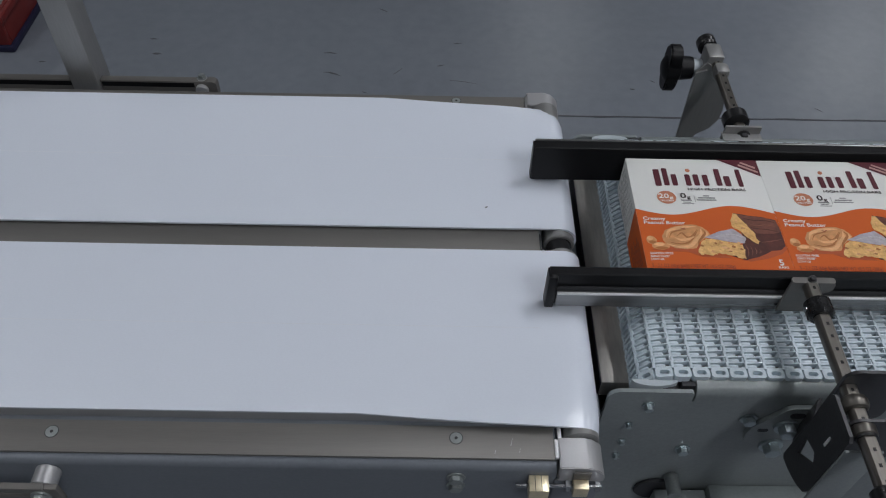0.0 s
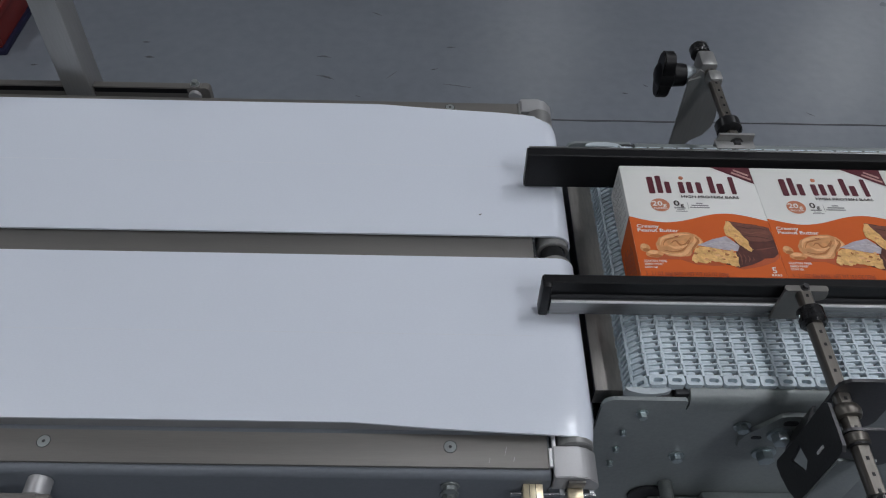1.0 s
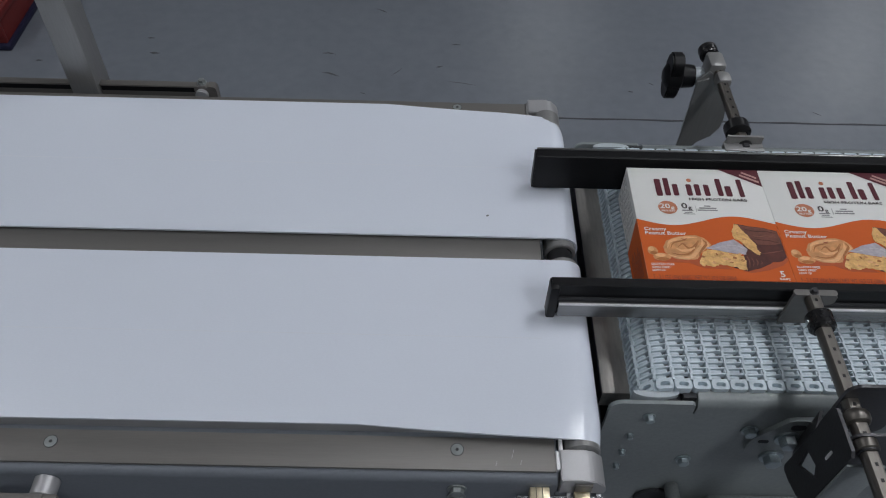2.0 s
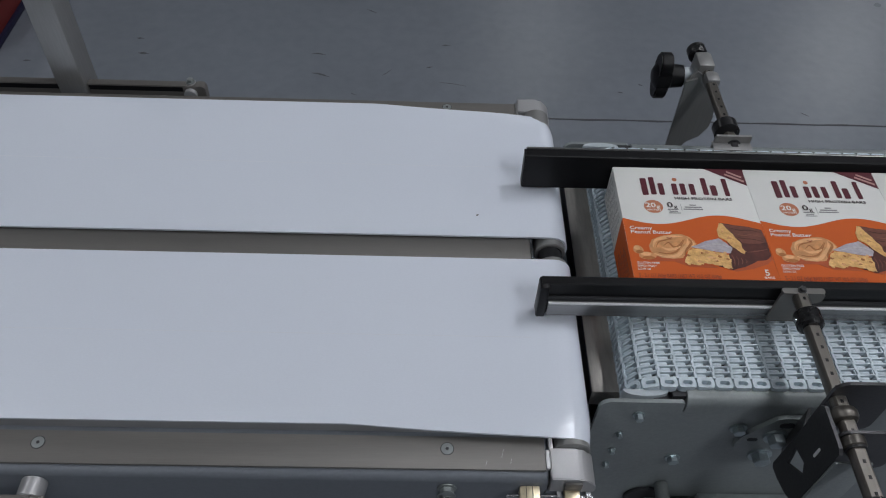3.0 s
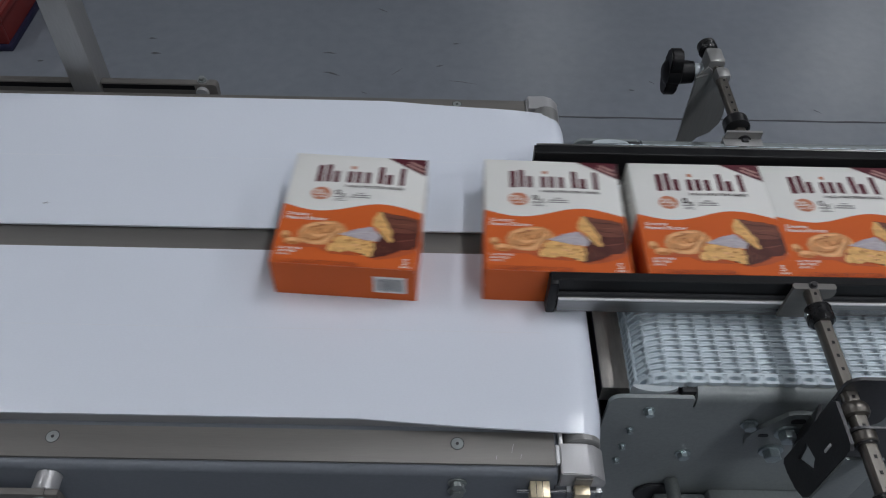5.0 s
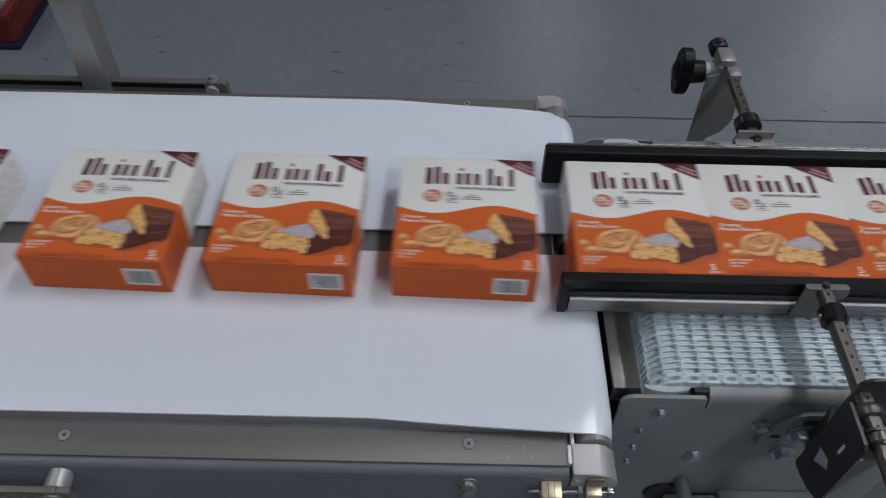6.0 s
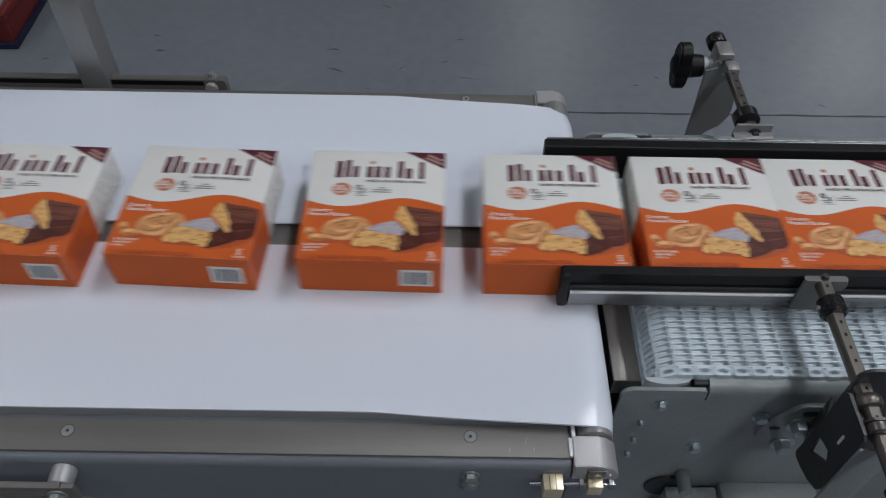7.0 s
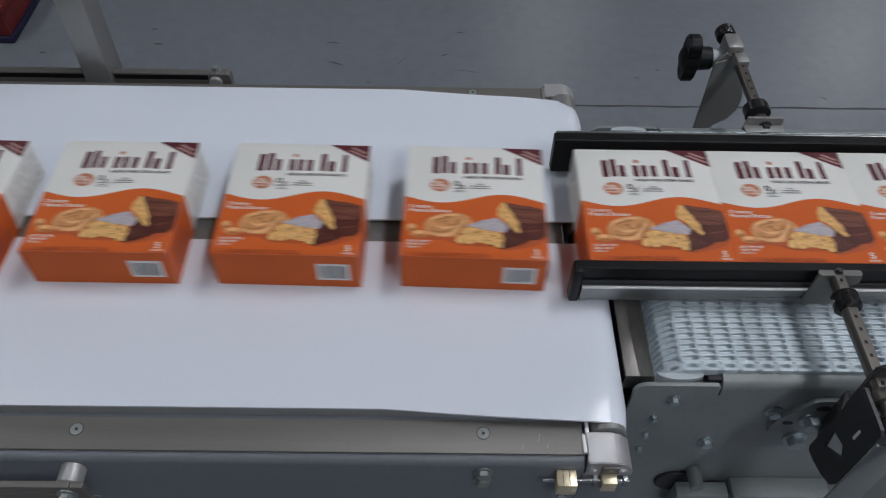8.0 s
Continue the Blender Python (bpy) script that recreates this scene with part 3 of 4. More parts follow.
    part("transfer_bar", bm_box(0.0140, 0.0450, -0.1275, 0.172, 0.825, 0.8505, bevel=0.0016), BARSTEEL, c, "brushed stainless transfer bar")
    # dark strip and block added for the shade in the transfer gap
    part("bar_edge_shade", bm_box(0.0126, 0.0138, -0.1275, 0.172, 0.82, 0.851, bevel=0.0005), RECESS_DARK, c)
    part("gap_shade", bm_box(-0.035, 0.012, -0.15, 0.19, 0.77, 0.80, bevel=0.003), RECESS_DARK, c)
    for x in (0.5, 2.0):
        for y in (-0.14, 0.172):
            part("leg", bm_box(x - 0.03, x + 0.03, y - 0.018, y + 0.018, 0.0, 0.66, bevel=0.003), PAINT_G, c)
    # belt rows, each a moulding that runs over the nose
    me = row_mesh()
    for i in range(N_ROWS):
        ob = new("belt_link", me)
        ob.parent = c
        ROWS.append((ob, 0.0525 - 0.06 + ROW * i))
    ROWS[0][0]["label"] = "pale blue moulded belt link"
    return c


# ---- guide rails and their adjusters ----
def guide_rails():
    # near rail
    r = thing("guide_rail", pose(0, 0, 0), "black plastic guide rail in an aluminium channel along the cartons", "guide rail", "guide rails")
    prof = [(-0.0625, 0.9065), (-0.0625, 0.9505), (-0.0635, 0.9515), (-0.0715, 0.9515), (-0.0725, 0.9505), (-0.0725, 0.9065)]
    bm = bm_prism(prof, "x", -0.0435, 2.2)
    add_box(bm, -0.0455, -0.0365, -0.0772, -0.0625, 0.9045, 0.9505, bevel=0.0018)
    part("wear_face", bm, BLACK, r, "black plastic running face")
    bm = bmesh.new()
    add_box(bm, -0.0355, 2.2, -0.0782, -0.0728, 0.9268, 0.9288, bevel=0.0006)
    add_box(bm, -0.0355, 2.2, -0.0782, -0.0764, 0.9095, 0.9268, bevel=0.0004)
    part("channel", bm, CHANNEL, r, "aluminium channel")
    # highlight along the lip is put into its colour
    part("channel_edge", bm_box(-0.0355, 2.2, -0.0790, -0.0764, 0.9274, 0.9298, bevel=0.0008), LIP, r, "channel edge with its highlight painted in")
    # dark strip paints the shade of the groove
    part("groove", bm_box(-0.036, 2.2, -0.0748, -0.0727, 0.9289, 0.934), RECESS_DARK, r)
    # far rail
    r = thing("guide_rail", pose(0, 0, 0), "black plastic guide rail in an aluminium channel along the cartons", "guide rail", "guide rails")
    prof = [(0.0975, 0.9085), (0.0975, 0.9545), (0.0985, 0.9555), (0.1085, 0.9555), (0.1095, 0.9545), (0.1095, 0.9085)]
    bm = bm_prism(prof, "x", -0.0475, 2.2)
    add_box(bm, -0.0492, -0.0470, 0.0977, 0.1093, 0.9087, 0.9552, bevel=0.0008)
    part("wear_face", bm, BLACK, r, "black plastic running face")
    bm = bmesh.new()
    add_box(bm, -0.0465, 2.2, 0.1097, 0.1125, 0.92, 0.9552, bevel=0.0006)
    part("channel", bm, CHANNEL, r, "aluminium channel")


def scale_rod(parent, x, z, y0, y1, r, marks):
    """A position rod along y with a flat on top and a printed scale."""
    prof = ring_pts(x, z, r, r, 24, radians(125), radians(415))
    rod = part("rod", bm_prism(prof, "y", y0, y1), RODSTEEL, parent, "round steel rod with a flat printed scale")
    zt = z + r * math.sin(radians(55)) + 0.0001
    for i in range(marks):
        y = y0 + (y1 - y0) * (i + 0.6) / marks
        part("scale_mark", bm_box(x - 0.0012, x + 0.0012, y - 0.0017, y + 0.0013, zt - 0.0002, zt + 0.0002), BLACK, rod)
    return rod


def lobed_knob(x, y, z):
    """A winged clamping knob with its axis along x."""
    bm = bmesh.new()
    pts = []
    for i in range(48):
        a = 2 * math.pi * i / 48
        rr = 0.021 + 0.0105 * math.cos(2 * a)
        pts.append((y + rr * math.sin(a), z + rr * math.cos(a)))
    add_prism(bm, pts, "x", x + 0.004, x + 0.019)
    bmesh.ops.bevel(bm, geom=[e for e in bm.edges if abs(e.verts[0].co.x - e.verts[1].co.x) < 1e-6], offset=0.002, segments=2, affect="EDGES")
    add_lathe(bm, (x, y, z), (1, 0, 0), [(0, 0.009), (0.004, 0.0155), (0.019, 0.0165), (0.021, 0.0148), (0.036, 0.0135)], 28)
    return bm


def rail_adjusters():
    # near adjuster: rod above the belt, collar, rail clamp and folded arm on the side sheet
    a = thing("rail_adjuster", pose(0, 0, 0), "steel rail adjuster with scale rod, black collar and dark folded bracket", "bracket", "rail adjusters")
    scale_rod(a, 0.195, 0.953, -0.31, -0.0835, 0.0072, 17)
    bm = bmesh.new()
    add_lathe(bm, (0.195, -0.1005, 0.953), (0, -1, 0), [(0, 0.0095), (0.002, 0.0118), (0.016, 0.0121), (0.0185, 0.0098)], 28)
    col = part("collar", bm, RUBBER, a, "black plastic collar")
    part("collar_screw", bm_cyl((0.1838, -0.11, 0.953), (0.1822, -0.11, 0.953), 0.003, seg=12), CHROME, col)
    bm = bmesh.new()
    add_prism(bm, [(0.1795, 0.958), (0.2150, 0.958), (0.2180, 0.955), (0.2180, 0.947), (0.2155, 0.9445), (0.2085, 0.942), (0.203, 0.914), (0.176, 0.914), (0.1765, 0.928), (0.1770, 0.955)], "y", -0.0832, -0.0802)
    add_prism(bm, rounded(0.1775, 0.2175, -0.0834, -0.0768, 0.0025), "z", 0.9560, 0.9582)
    clamp = part("rail_clamp", bm, STRIP, a, "folded steel rail clamp")
    hex_bolt("clamp_bolt", (0.196, -0.0795, 0.9581), (0, 0, 1), 0.0030, 0.004, clamp, DARKSHEET)
    # lug bolted to the side sheet
    bm = bmesh.new()
    pts = [(0.165, 0.804), (0.1565, 0.812), (0.1545, 0.824), (0.158, 0.838), (0.168, 0.852), (0.181, 0.871), (0.187, 0.8735), (0.232, 0.8735), (0.232, 0.785), (0.195, 0.782), (0.178, 0.79)]
    add_prism(bm, pts, "y", -0.1665, -0.1618)
    lug = part("lug", bm, PAINT_G, a, "grey sheet lug")
    hex_bolt("lug_bolt", (0.1885, -0.1666, 0.841), (0, -1, 0), 0.0088, 0.011, lug, BOLT)
    hex_bolt("lug_bolt", (0.1860, -0.1666, 0.8025), (0, -1, 0), 0.0088, 0.011, lug, BOLT)
    # dark patches paint the slots' shaded depth
    part("lug_slot", bm_prism(rounded(0.164, 0.174, 0.8295, 0.8345, 0.0022), "y", -0.1672, -0.1663), RECESS_DARK, lug)
    part("lug_slot", bm_prism(rounded(0.186, 0.200, 0.8565, 0.8655, 0.004), "y", -0.1672, -0.1663), RECESS_DARK, lug)
    # the arm: a folded channel that stands out from the sheet and rises to the rod, with cut-outs
    bm = bmesh.new()
    cut = [(-0.202, 0.888), (-0.206, 0.864), (-0.227, 0.885), (-0.220, 0.894)]
    rear, front = (-0.195, 0.888), (-0.241, 0.885)
    add_prism(bm, [rear, (-0.195, 0.95), (-0.199, 0.956), (-0.237, 0.956), (-0.241, 0.952), front, cut[2], cut[3], cut[0]], "x", 0.1803, 0.1833)
    add_prism(bm, [rear, cut[0], cut[1], cut[2], front, (-0.241, 0.862), (-0.237, 0.851), (-0.224, 0.842), (-0.208, 0.836), (-0.196, 0.834), (-0.193, 0.838)], "x", 0.1803, 0.1833)
    # dark arm and paler flange paint unequal light on one folded sheet
    part("arm", bm, DARKSHEET, a, "folded arm with a cut-out, its shaded side coloured dark")
    bm = bmesh.new()
    v = [bm.verts.new(q) for q in ((0.2, -0.1668, 0.835), (0.2, -0.1668, 0.895), (0.1834, -0.1955, 0.9), (0.1834, -0.1955, 0.84), (0.203, -0.1668, 0.835), (0.203, -0.1668, 0.895), (0.1864, -0.1975, 0.9), (0.1864, -0.1975, 0.84))]
    for q in ((0, 1, 2, 3), (4, 7, 6, 5), (0, 3, 7, 4), (1, 5, 6, 2), (0, 4, 5, 1), (3, 2, 6, 7)):
        bm.faces.new([v[k] for k in q])
    part("arm_bend", bm, DARKSHEET, a)
    part("arm_slot", bm_prism(rounded(-0.2250, -0.2222, 0.914, 0.928, 0.0013), "x", 0.1797, 0.1804), LIP, a, "small bright slot")
    part("arm_flange", bm_box(0.1806, 0.212, -0.2438, -0.2412, 0.80, 0.942, bevel=0.0006), PAINT_G, a, "front flange of the arm, its lit side coloured lighter grey")
    bm = bm_prism(rounded(0.187, 0.243, 0.90, 0.976, 0.011), "y", -0.1905, -0.1875)
    part("rod_cheek", bm, DARKSHEET, a, "dark cheek round the rod")
    part("front_cheek", bm_prism(rounded(0.1836, 0.243, 0.90, 0.962, 0.008), "y", -0.2265, -0.2240), DARKSHEET, a, "dark front cheek round the rod")
    bm = bmesh.new()
    add_lathe(bm, (0.195, -0.2005, 0.953), (0, -1, 0), [(0, 0.0085), (0.0012, 0.0104), (0.004, 0.0117), (0.008, 0.0117), (0.0108, 0.0104), (0.012, 0.0085)], 28)
    part("rod_ring", bm, RODSTEEL, a, "bright clamping ring")
    bm = bmesh.new()
    add_lathe(bm, (0.195, -0.2267, 0.953), (0, -1, 0), [(0, 0.0088), (0.001, 0.0098), (0.008, 0.0098), (0.009, 0.0088)], 28)
    part("rod_sleeve", bm, RODSTEEL, a, "bright turned sleeve")
    part("sleeve_seal", bm_cyl((0.195, -0.2358, 0.953), (0.195, -0.2377, 0.953), 0.0090, seg=24), RUBBER, a)
    bm = bmesh.new()
    add_lathe(bm, (0.195, -0.279, 0.953), (0, -1, 0), [(0, 0.0098), (0.002, 0.0122), (0.016, 0.0124), (0.0185, 0.0098)], 28)
    part("collar", bm, RUBBER, a, "black plastic collar")

    # far adjuster
    b = thing("rail_adjuster", pose(0, 0, 0), "steel rail adjuster with scale rod, black clamping knob and grey arm", "bracket", "rail adjusters")
    scale_rod(b, 0.181, 0.953, 0.122, 0.285, 0.0066, 12)
    bm = bmesh.new()
    add_lathe(bm, (0.179, 0.141, 0.954), (0, 1, 0), [(0, 0.0105), (0.002, 0.0138), (0.015, 0.0138), (0.018, 0.0105)], 28)
    part("collar", bm, RUBBER, b, "black plastic collar")
    bm = bmesh.new()
    add_prism(bm, [(0.16, 0.9665), (0.1985, 0.9665), (0.1985, 0.949), (0.158, 0.949)], "y", 0.1235, 0.1265)
    add_box(bm, 0.157, 0.1995, 0.112, 0.1265, 0.956, 0.9575, bevel=0.0006)
    clamp = part("rail_clamp", bm, CAST, b, "folded steel rail clamp")
    hex_bolt("clamp_bolt", (0.181, 0.1234, 0.955), (0, -1, 0), 0.0055, 0.006, clamp, DARKSHEET)
    part("rod_guide", bm_box(0.1735, 0.1915, 0.228, 0.2485, 0.9445, 0.9625, bevel=0.006), CAST, b, "rounded steel guide round the rod")
    part("end_cap", bm_cyl((0.176, 0.284, 0.955), (0.176, 0.300, 0.955), 0.0115, seg=24, bevel=0.002), RUBBER, b)
    part("knob", lobed_knob(0.121, 0.268, 0.937), BLACK, b, "black winged clamping knob")
    part("knob_collar", bm_cyl((0.1568, 0.268, 0.937), (0.172, 0.268, 0.937), 0.0112, seg=20), WEAR, b)
    part("clamp_head", bm_box(0.168, 0.189, 0.252, 0.282, 0.93, 0.9655, bevel=0.005), CAST, b)
    sheet = [(0.1746, 0.836), (0.1825, 0.848), (0.196, 0.857), (0.2047, 0.873), (0.2055, 0.888), (0.2038, 0.9004), (0.192, 0.925), (0.188, 0.945), (0.168, 0.958), (0.158, 0.945), (0.1584, 0.836)]
    part("arm", bm_prism(sheet, "y", 0.249, 0.252), CAST, b, "grey sheet arm")
    part("arm_flange", bm_prism([(0.1565, 0.79), (0.1735, 0.79), (0.1735, 0.85), (0.169, 0.95), (0.156, 0.945)], "y", 0.2455, 0.2488), CAST, b, "grey folded flange of the arm")
    part("arm_foot", bm_box(0.1565, 0.1735, 0.1947, 0.2455, 0.79, 0.80, bevel=0.001), STRIP, b)


# ---- cartons ----
CW, CD, CH = 0.14, 0.1515, 0.048


def uv(u, v):
    return ((u - 0.5) * CW, (0.5 - v) * CD)


def wave(u):
    """The printed wave: low at a quarter of the width, high at seven tenths."""
    return 0.494 + 0.042 * math.sin(2 * math.pi * (u - 0.03) / 0.90) * (1 if u < 0.48 else 1.05) + 0.006 * (1 - u)


def flat(pts, z, h=0.00012, bm=None):
    bm = bm or bmesh.new()
    return add_prism(bm, pts, "z", z, z + h)


def lettering(text, u, v, size, wide=None):
    """Built-in lettering lying on the carton's top, its lower left corner at u, v; wide: its width in metres."""
    cu = bpy.data.curves.new("lettering", "FONT")
    cu.body, cu.size, cu.resolution_u, cu.offset = text, size, 2, size * 0.018
    ob = bpy.data.objects.new("lettering", cu)
    me = bpy.data.meshes.new_from_object(ob)
    bpy.data.objects.remove(ob)
    xs = [w.co.x for w in me.vertices]
    k = wide / (max(xs) - min(xs)) if wide else 1
    x, y = uv(u, v)
    me.transform(Matrix.Translation((x, y, CH + 0.00062)) @ Matrix.Diagonal((k, 1, 1, 1)))
    bm = bmesh.new()
    bm.from_mesh(me)
    bpy.data.meshes.remove(me)
    return bm


def bars(items, z=None, h=0.0002):
    bm = bmesh.new()
    z = CH + 0.0003 if z is None else z
    for u0, u1, v0, v1 in items:
        a, b = uv(u0, v1), uv(u1, v0)
        add_box(bm, a[0], b[0], a[1], b[1], z, z + h)
    return bm


def poly(pts, z=None):
    return flat([uv(*p) for p in pts], CH + 0.0003 if z is None else CH + z)


def carton():
    c = thing("product_carton", pose(0, 0, 0), "white and orange snack bar carton lying flat on the conveyor", "carton", "cartons on the line")
    # board shell: white, with the orange lower part of sides and front wrapped round it
    part("shell", bm_box(-CW / 2, CW / 2, -CD / 2, CD / 2, 0, CH, bevel=0.0005), CARD, c, "white carton board")
    n = 28
    us = [0.0004 + 0.9992 * i / n for i in range(n + 1)]
    top = [uv(u, wave(u)) for u in us] + [uv(0.9996, 0.9996), uv(0.0004, 0.9996)]
    part("orange_panel", flat(top, CH - 0.0004, 0.0005), ORANGE, c, "orange printed lower half")
    bm = bm_box(-CW / 2 + 0.0001, CW / 2 - 0.0001, -CD / 2 - 0.0003, -CD / 2 + 0.001, 0.0004, CH - 0.00045)
    part("front_panel", bm, ORANGE, c, "orange front side")
    for s in (-1, 1):
        u = 0.0 if s < 0 else 1.0
        ye = uv(u, wave(u))[1]
        pts = [(-CD / 2 + 0.0006, 0.0006), (ye - 0.006, 0.0006), (ye, CH - 0.0006), (-CD / 2 + 0.0006, CH - 0.0006)]
        x = s * CW / 2
        sidep = part("side_panel", bm_prism(pts, "x", min(x - s * 0.001, x + s * 0.0003), max(x - s * 0.001, x + s * 0.0003)), ORANGE, c, "orange side print")
        bm = bmesh.new()
        rnd = random.Random(5)
        for k in range(9):
            z = 0.008 + 0.0035 * k
            y0 = -0.065 + rnd.random() * 0.004
            add_box(bm, min(x, x + s * 0.0004), max(x, x + s * 0.0004), y0, y0 + 0.03 + rnd.random() * 0.014, z, z + 0.0016)
        part("small_print", bm, RUST, sidep)
        bm = bmesh.new()
        for k in range(8):
            z = 0.006 + 0.0046 * k
            y0 = 0.006 + rnd.random() * 0.004
            while y0 < 0.064:
                y1 = min(0.07, y0 + 0.006 + rnd.random() * 0.014)
                add_box(bm, min(x, x + s * 0.0004), max(x, x + s * 0.0004), y0, y1, z, z + 0.0013)
                y0 = y1 + 0.002 + rnd.random() * 0.003
        part("side_print", bm, FAINTPRINT, c)
    # brand mark as plain upright strokes and a dot
    strokes = [(0.186, 0.232, 0.112, 0.274), (0.252, 0.292, 0.100, 0.268), (0.314, 0.354, 0.158, 0.268), (0.416, 0.456, 0.158, 0.266),
               (0.478, 0.518, 0.156, 0.264), (0.548, 0.588, 0.158, 0.264), (0.646, 0.686, 0.098, 0.262), (0.706, 0.752, 0.168, 0.266), (0.806, 0.842, 0.100, 0.268)]
    for u0, u1, v0, v1 in strokes:
        a, b = uv(u0, v1), uv(u1, v0)
        part("mark_stroke", bm_prism(rounded(a[0], b[0], a[1], b[1], 0.0012, 3), "z", CH + 0.0003, CH + 0.0005), MAROON, c)
    part("mark_dot", poly(ring_pts(0.45, 0.118, 0.018, 0.017, 14)), TERRA, c)
    part("corner_flash", poly([(0.70, 0.004), (0.996, 0.004), (0.996, 0.165)]), MAROON, c, "maroon corner flash")
    bm = bmesh.new()
    for u0, v0, l in ((0.865, 0.036, 0.11), (0.845, 0.062, 0.14)):
        a = [uv(u0, v0), uv(u0 + 0.006, v0 - 0.015), uv(u0 + l, v0 - 0.015 + l * 0.5), uv(u0 + l - 0.008, v0 + l * 0.5)]
        flat(a, CH + 0.0005, 0.0001, bm)
    part("flash_print", bm, PALEPRINT, c)
    part("lettering", lettering("HIGH PROTEIN BARS", 0.414, 0.312, 0.0050, 0.060), DARKPRINT, c, "dark printed words")
    # claims
    disc = part("claim_disc", poly(ring_pts(0.245, 0.382, 0.070, 0.060, 28)), TERRA, c, "terracotta disc")
    part("lettering", lettering("20", 0.186, 0.391, 0.0092, 0.0106), WHITEINK, disc)
    part("lettering", lettering("g", 0.266, 0.395, 0.006, 0.0038), WHITEINK, disc)
    part("lettering", lettering("PROTEIN", 0.193, 0.421, 0.003, 0.0135), WHITEINK, disc)
    part("lettering", lettering("0", 0.345, 0.388, 0.0105, 0.0062), DARKPRINT, c)
    part("lettering", lettering("g", 0.394, 0.392, 0.0062, 0.0038), DARKPRINT, c)
    part("small_print", bars([(0.345, 0.425, 0.402, 0.412), (0.36, 0.415, 0.422, 0.428), (0.35, 0.435, 0.436, 0.441)]), GREYPRINT, c)
    part("rule", bars([(0.448, 0.45, 0.355, 0.42)]), GREYPRINT, c)
    part("small_print", bars([(0.515, 0.56, 0.358, 0.367), (0.475, 0.6, 0.377, 0.387), (0.462, 0.605, 0.397, 0.406)]), GREYPRINT, c)
    part("lettering", lettering("Creamy", 0.036, 0.594, 0.0062, 0.0225), WHITEINK, c, "white printed words")
    part("lettering", lettering("Peanut Butter", 0.036, 0.630, 0.0062, 0.041), WHITEINK, c, "white printed words")
    # picture of a swirl of peanut butter, nuts and two broken bars
    rng = random.Random(11)

    def jag(pts, amp=0.006, cuts=4):
        """The outline with its edges broken up, as torn crumb and chocolate are."""
        out = []
        for (u0, v0), (u1, v1) in zip(pts, pts[1:] + pts[:1]):
            for k in range(cuts):
                f = k / cuts
                a = amp if k else amp * 0.3
                out.append((u0 + (u1 - u0) * f + rng.uniform(-a, a), v0 + (v1 - v0) * f + rng.uniform(-a, a)))
        return out

    def layer(pts, z):
        return flat([uv(min(0.994, q[0]), q[1]) for q in pts], CH + z)

    # shadow under the bars, printed as part of the picture
    part("printed_shadow", layer([(0.66, 0.925), (0.72, 0.935), (0.84, 0.91), (0.95, 0.87), (0.994, 0.83), (0.994, 0.78), (0.80, 0.78)], 0.0001), SHADE, c, "deep orange printed shadow under the bars")
    part("printed_shadow", layer([(0.06, 0.85), (0.16, 0.862), (0.30, 0.862), (0.40, 0.905), (0.60, 0.91), (0.40, 0.80), (0.12, 0.80)], 0.00012), SHADE, c)

    def bent(pts, w0, w1, z, ink, under):
        """A tapering brush stroke through the points."""
        fine = []
        for k in range(len(pts) - 1):
            p0, p1, p2, p3 = pts[max(0, k - 1)], pts[k], pts[k + 1], pts[min(len(pts) - 1, k + 2)]
            for j in range(5):
                f = j / 5
                fine.append(tuple(0.5 * (2 * p1[i] + (p2[i] - p0[i]) * f + (2 * p0[i] - 5 * p1[i] + 4 * p2[i] - p3[i]) * f * f + (3 * p1[i] - p0[i] - 3 * p2[i] + p3[i]) * f ** 3) for i in (0, 1)))
        fine.append(pts[-1])
        up, down = [], []
        for k, q in enumerate(fine):
            a, b = fine[max(0, k - 1)], fine[min(len(fine) - 1, k + 1)]
            d = math.hypot(b[0] - a[0], b[1] - a[1]) or 1
            w = w0 + (w1 - w0) * math.sin(math.pi * k / (len(fine) - 1))
            nu, nv = -(b[1] - a[1]) / d * w, (b[0] - a[0]) / d * w
            up.append((q[0] + nu, q[1] + nv)), down.append((q[0] - nu, q[1] - nv))
        part("swirl_fold", layer(up + down[::-1], z), ink, under)

    for u, v, ru, rv in ((0.066, 0.768, 0.036, 0.036), (0.122, 0.818, 0.062, 0.032)):
        nut = part("nut_picture", layer(ring_pts(u, v, ru, rv, 18, wob=0.06), 0.0003), BUTTER, c, "printed peanut")
        part("nut_shadow", layer(ring_pts(u + 0.006, v + rv * 0.55, ru * 0.72, rv * 0.38, 12), 0.00042), BUTTER_D, nut)
        part("nut_light", layer(ring_pts(u - 0.008, v - rv * 0.35, ru * 0.6, rv * 0.45, 12), 0.00045), NUT, nut)
    sw = part("butter_picture", layer(jag([(0.148, 0.73), (0.178, 0.68), (0.245, 0.65), (0.33, 0.632), (0.398, 0.63), (0.447, 0.65), (0.474, 0.682), (0.488, 0.712), (0.455, 0.742), (0.408, 0.775), (0.369, 0.832), (0.30, 0.842), (0.224, 0.836), (0.174, 0.81), (0.148, 0.77)], 0.002, 3), 0.0003), BUTTER, c, "printed swirl of peanut butter")
    bent([(0.17, 0.80), (0.25, 0.825), (0.33, 0.815), (0.38, 0.765), (0.425, 0.71), (0.43, 0.665)], 0.002, 0.013, 0.00045, NUT, sw)
    bent([(0.19, 0.785), (0.26, 0.80), (0.325, 0.785), (0.37, 0.735), (0.41, 0.675)], 0.001, 0.007, 0.00047, BUTTER_D, sw)
